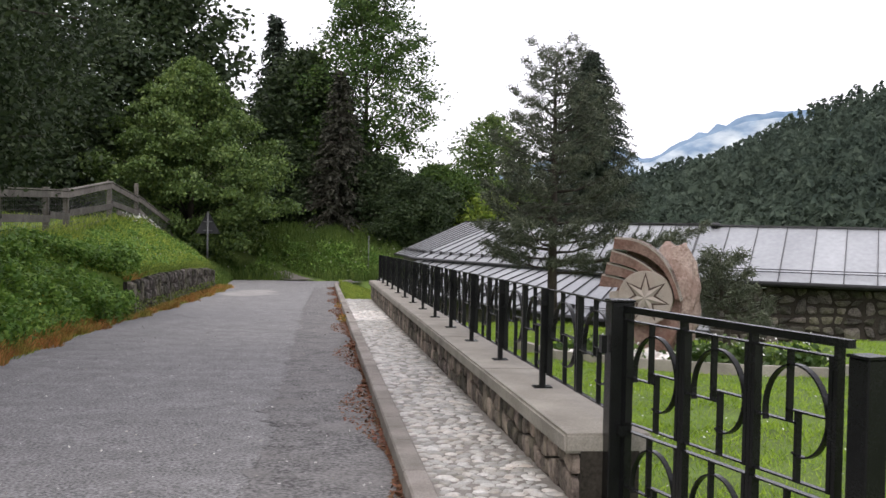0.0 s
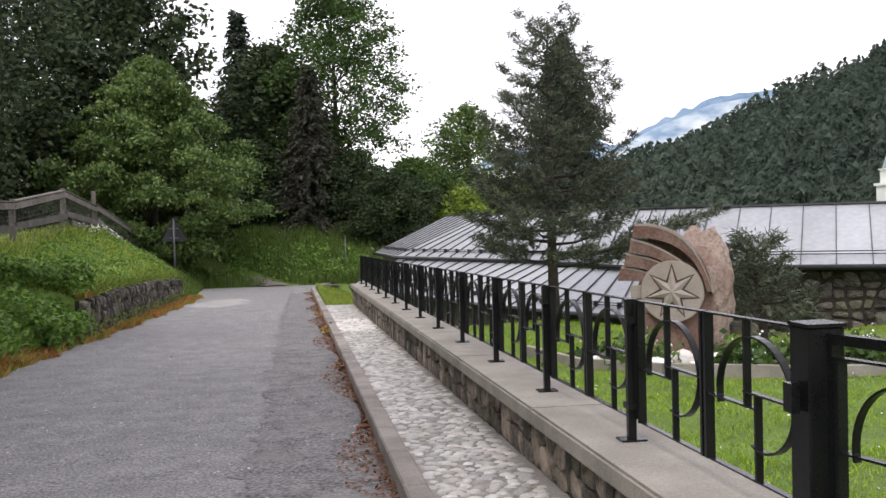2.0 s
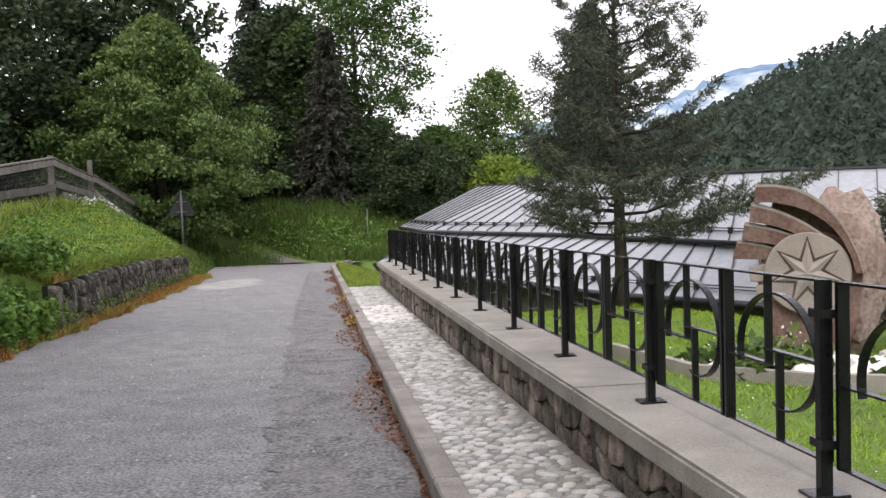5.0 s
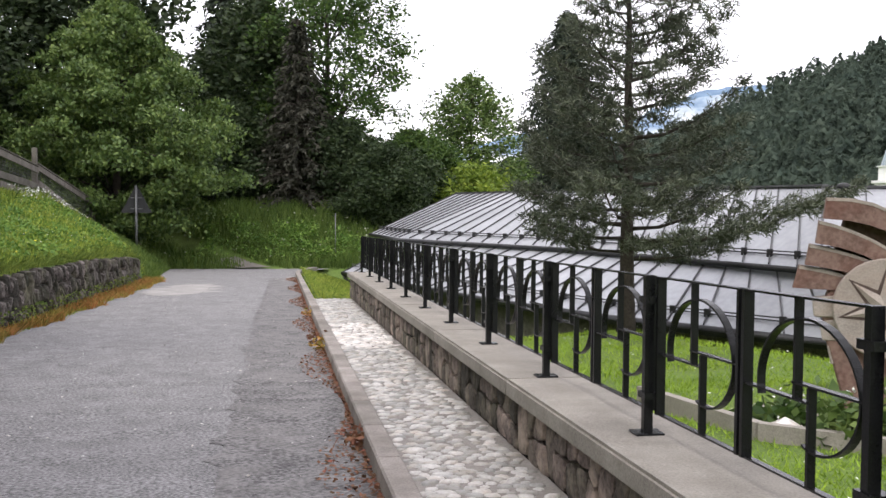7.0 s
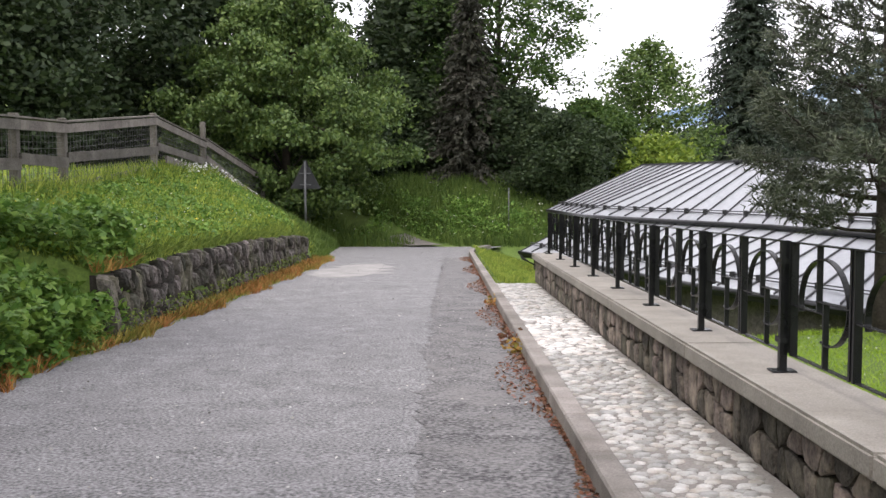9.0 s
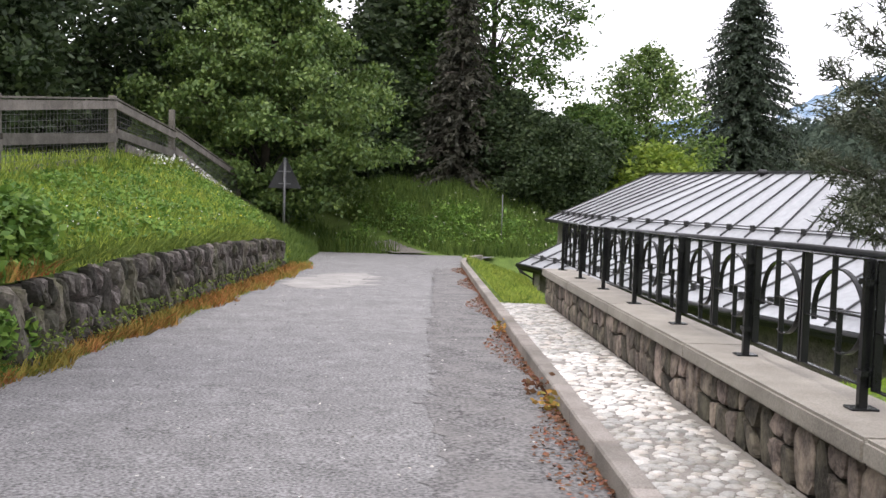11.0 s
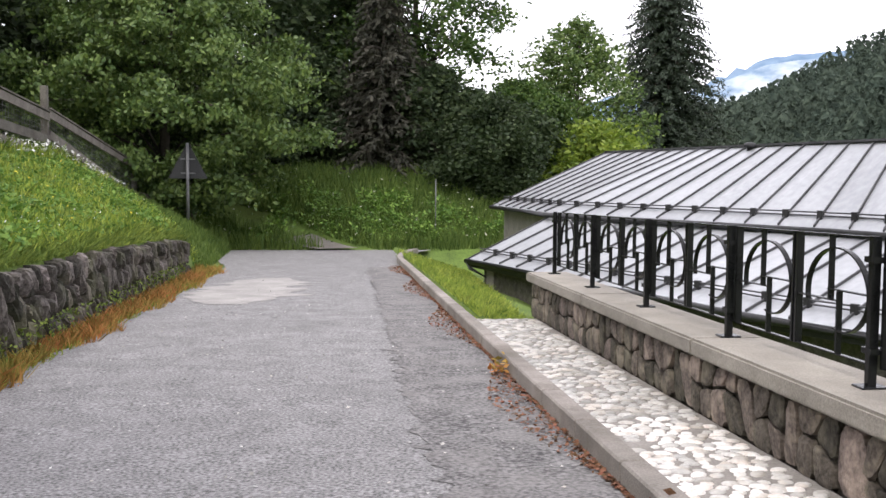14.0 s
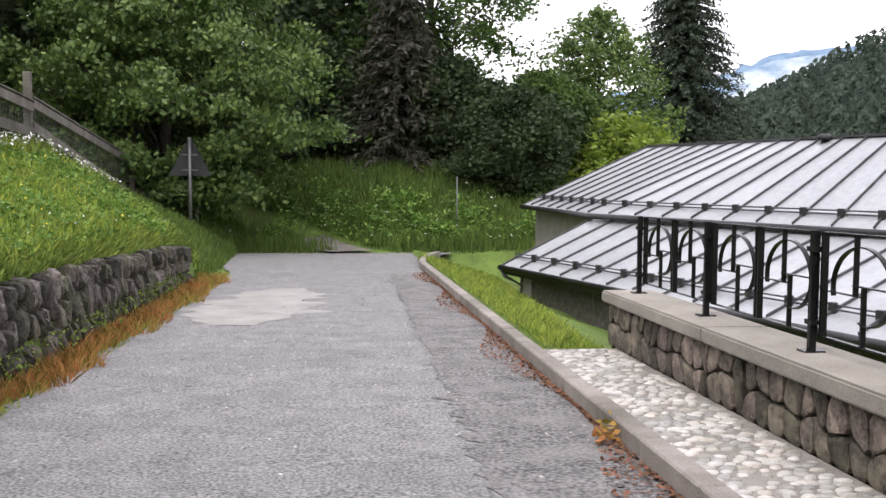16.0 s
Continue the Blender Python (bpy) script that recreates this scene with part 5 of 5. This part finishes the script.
sprinkle("bank_weeds", "leafy green weeds on the lower bank", 20000, lambda a, b: (-4.5 - 2.4 * b ** 1.4, 5 + 17.6 * a), 0.045, (0.03, 0.28), M_WEED, 11, "weeds", 0.6)
sprinkle("bank_weeds", "leafy green weeds among the bank grass", 9000, lambda a, b: (-4.5 - 2.4 * b, 20 + 20 * a), 0.035, (0.03, 0.16), M_WEED, 12, "weeds", 0.6)
sprinkle("wall_weeds", "weeds growing from the wall joints and foot", 1800, lambda a, b: (-4.22 + 0.1 * b, 20.5 + 16 * a), 0.022, (0.02, 0.36), M_DRYWEED, 13, "weeds", 0.8)


def clump_place(seed, count, x0, x1, y0, y1, size):
    """Places gathered in loose clumps over a stretch of ground."""
    r = random.Random(seed)
    heads = [(r.uniform(x0, x1), r.uniform(y0, y1), size * r.uniform(0.5, 1.4)) for _ in range(count)]

    def place(a, b):
        x, y, s = heads[int(a * count) % count]
        t, d = 2 * math.pi * (a * count % 1.0), s * math.sqrt(b)
        return min(x1 + 0.1, x + d * math.cos(t)), y + d * math.sin(t)

    return place


sprinkle("bank_weeds", "leafy green weed clumps among the bank grass", 9000, clump_place(71, 110, -7.0, -4.55, 19.0, 40.0, 0.3), 0.04, (0.04, 0.2), M_WEED, 41, "weeds", 0.6)
sprinkle("bank_weeds", "tall nettles and weeds on the lower bank", 15000, clump_place(72, 70, -6.8, -4.6, 6.0, 22.5, 0.42), 0.05, (0.06, 0.46), M_WEED, 42, "weeds", 0.7)
sprinkle("bank_weeds", "nettles crowding the start of the dry stone wall", 5000, clump_place(74, 26, -4.75, -4.32, 18.6, 22.7, 0.3), 0.05, (0.05, 0.62), M_WEED, 44, "weeds", 0.7)
sprinkle("slope_weeds", "leafy weeds in the tall slope grass", 5000, clump_place(73, 60, -4.0, 6.5, 48.4, 53.0, 0.5), 0.06, (0.2, 0.75), M_WEED, 43, "weeds", 0.7)
sprinkle("bank_flowers", "small white flowers on the bank", 300, lambda a, b: (-4.7 - 2.3 * b * b, 18 + 22 * a), 0.014, (0.12, 0.26), M_WHITE, 14)
sprinkle("fence_foot_flowers", "white daisies along the foot of the fence", 420, lambda a, b: (-6.75 - 0.4 * b, 34.6 + 10 * a), 0.035, (0.15, 0.36), M_WHITE, 15)
sprinkle("bank_flowers", "yellow flowers on the bank", 260, lambda a, b: (-4.6 - 2.4 * b, 14 + 26 * a), 0.02, (0.1, 0.24), M_YELLOW, 16)
sprinkle("lawn_flowers", "white clover dots in the lawn", 900, lambda a, b: (1.8 + 8 * b, 3 + 26 * a), 0.014, (0.05, 0.08), M_WHITE, 17)
sprinkle("slope_flowers", "pale flower heads in the tall slope grass", 260, lambda a, b: (-5 + 10 * b, 48.6 + 6 * a), 0.045, (0.3, 0.65), M_PALEFLOWER, 18)
sprinkle("kerb_litter", "dead reddish leaves and grit along the kerb", 9000, lambda a, b: (0.19 - 0.34 * b ** 2.2 * (0.5 + 0.5 * math.sin(a * 47)), 3 + 37 * a), 0.018, (0.035, 0.06), M_LITTER, 19, "litter", 0.25)
sprinkle("road_grit", "loose pale grit on the asphalt", 1500, lambda a, b: (-3.7 + 3.8 * b, 2 + 42 * a), 0.014, (0.036, 0.042), M_PEBBLE, 20, "grit", 0.15)
for k, (x, y) in enumerate(((0.13, 20.6), (0.1, 21.3), (0.12, 25.4), (0.14, 14.9))):
    tuft = thing("kerb_weed", (x, y, road_z(y)), "small yellowing weed at the foot of the kerb", "weed", "weeds along the kerb")
    vs, fs = leaf_cards([(0, 0, 0.07, 0.12, 46)], 0.035, nr)
    part("leaves", raw("leaves", vs, fs, M_LITTER if k % 2 else M_DRYGRASS), M_DRYGRASS, tuft)

# ---- stones of the walls and pebbles of the strip ----
rubble(wall, W0 + 0.02, W1 - 0.06, lambda y: path_z(y) - 0.02, lambda y: cap_z(y) - 0.118, WALL_X + 0.012, 0.2, 0.16, 0.012, 0.008, M_WALLSTONE, slant=0.12)
dry = thing("wall_dry_stone", (0, 0, 0), "dry stone retaining wall of upright grey stones along the road", "wall", kind="structure")
part("wall_core", sloped(bmesh.new(), -4.44, -4.33, 21.4, 38.4, lambda y: road_z(y) - 0.3, lambda y: wall_top(y) - 0.02), M_DARKWALL, dry)
rubble(dry, 21.4, 37.6, lambda y: road_z(y) - 0.03, lambda y: max(wall_top(y) + 0.01 + 0.13 * noise.noise((y * 2.6, 0, 5)), road_z(y) + 0.12), -4.27, 0.15, 0.27, 0.042, 0.055, M_DRYSTONE, slant=0.55)
variants = [pebble_data(rx, ry, h, 60 + i) for i, (rx, ry, h) in enumerate(((0.052, 0.036, 0.013), (0.06, 0.04, 0.014), (0.044, 0.036, 0.011), (0.066, 0.04, 0.013), (0.04, 0.03, 0.01)))]
pebble_meshes = [raw("pebble", v, f, M_PEBBLE, True) for v, f in variants]
r = random.Random(21)
jv, jf, made = [], [], 0
row = 0
y = 3.0
while y < 28.75:
    x = KERB_X + 0.2 + (0.05 if row % 2 else 0) + r.uniform(-0.015, 0.015)
    while x < WALL_X - 0.035:
        if r.random() < 0.95:
            px, py, turn, k = x + r.uniform(-0.014, 0.014), y + r.uniform(-0.014, 0.014), r.gauss(0, 0.5), r.randrange(5)
            sc = r.uniform(0.85, 1.2)
            if 20.0 < y < 23.2 and made < 300:
                ob = part("pebble", pebble_meshes[k], M_PEBBLE, strip)
                ob.location, ob.rotation_euler, ob.scale = (px, py, path_z(py) - 0.012), (0, 0, turn), (sc, sc, 1)
                made += 1
            else:
                v, f = variants[k]
                o, ct, st = len(jv), math.cos(turn) * sc, math.sin(turn) * sc
                z = path_z(py) - 0.012
                jv += [(px + a * ct - b * st, py + a * st + b * ct, z + c) for a, b, c in v]
                jf += [tuple(i + o for i in q) for q in f]
        x += r.uniform(0.088, 0.118)
    y += 0.077
    row += 1
rest = part("pebbles", raw("pebbles", jv, jf, M_PEBBLE, True), M_PEBBLE, strip)
rest["kind"] = "stuff"
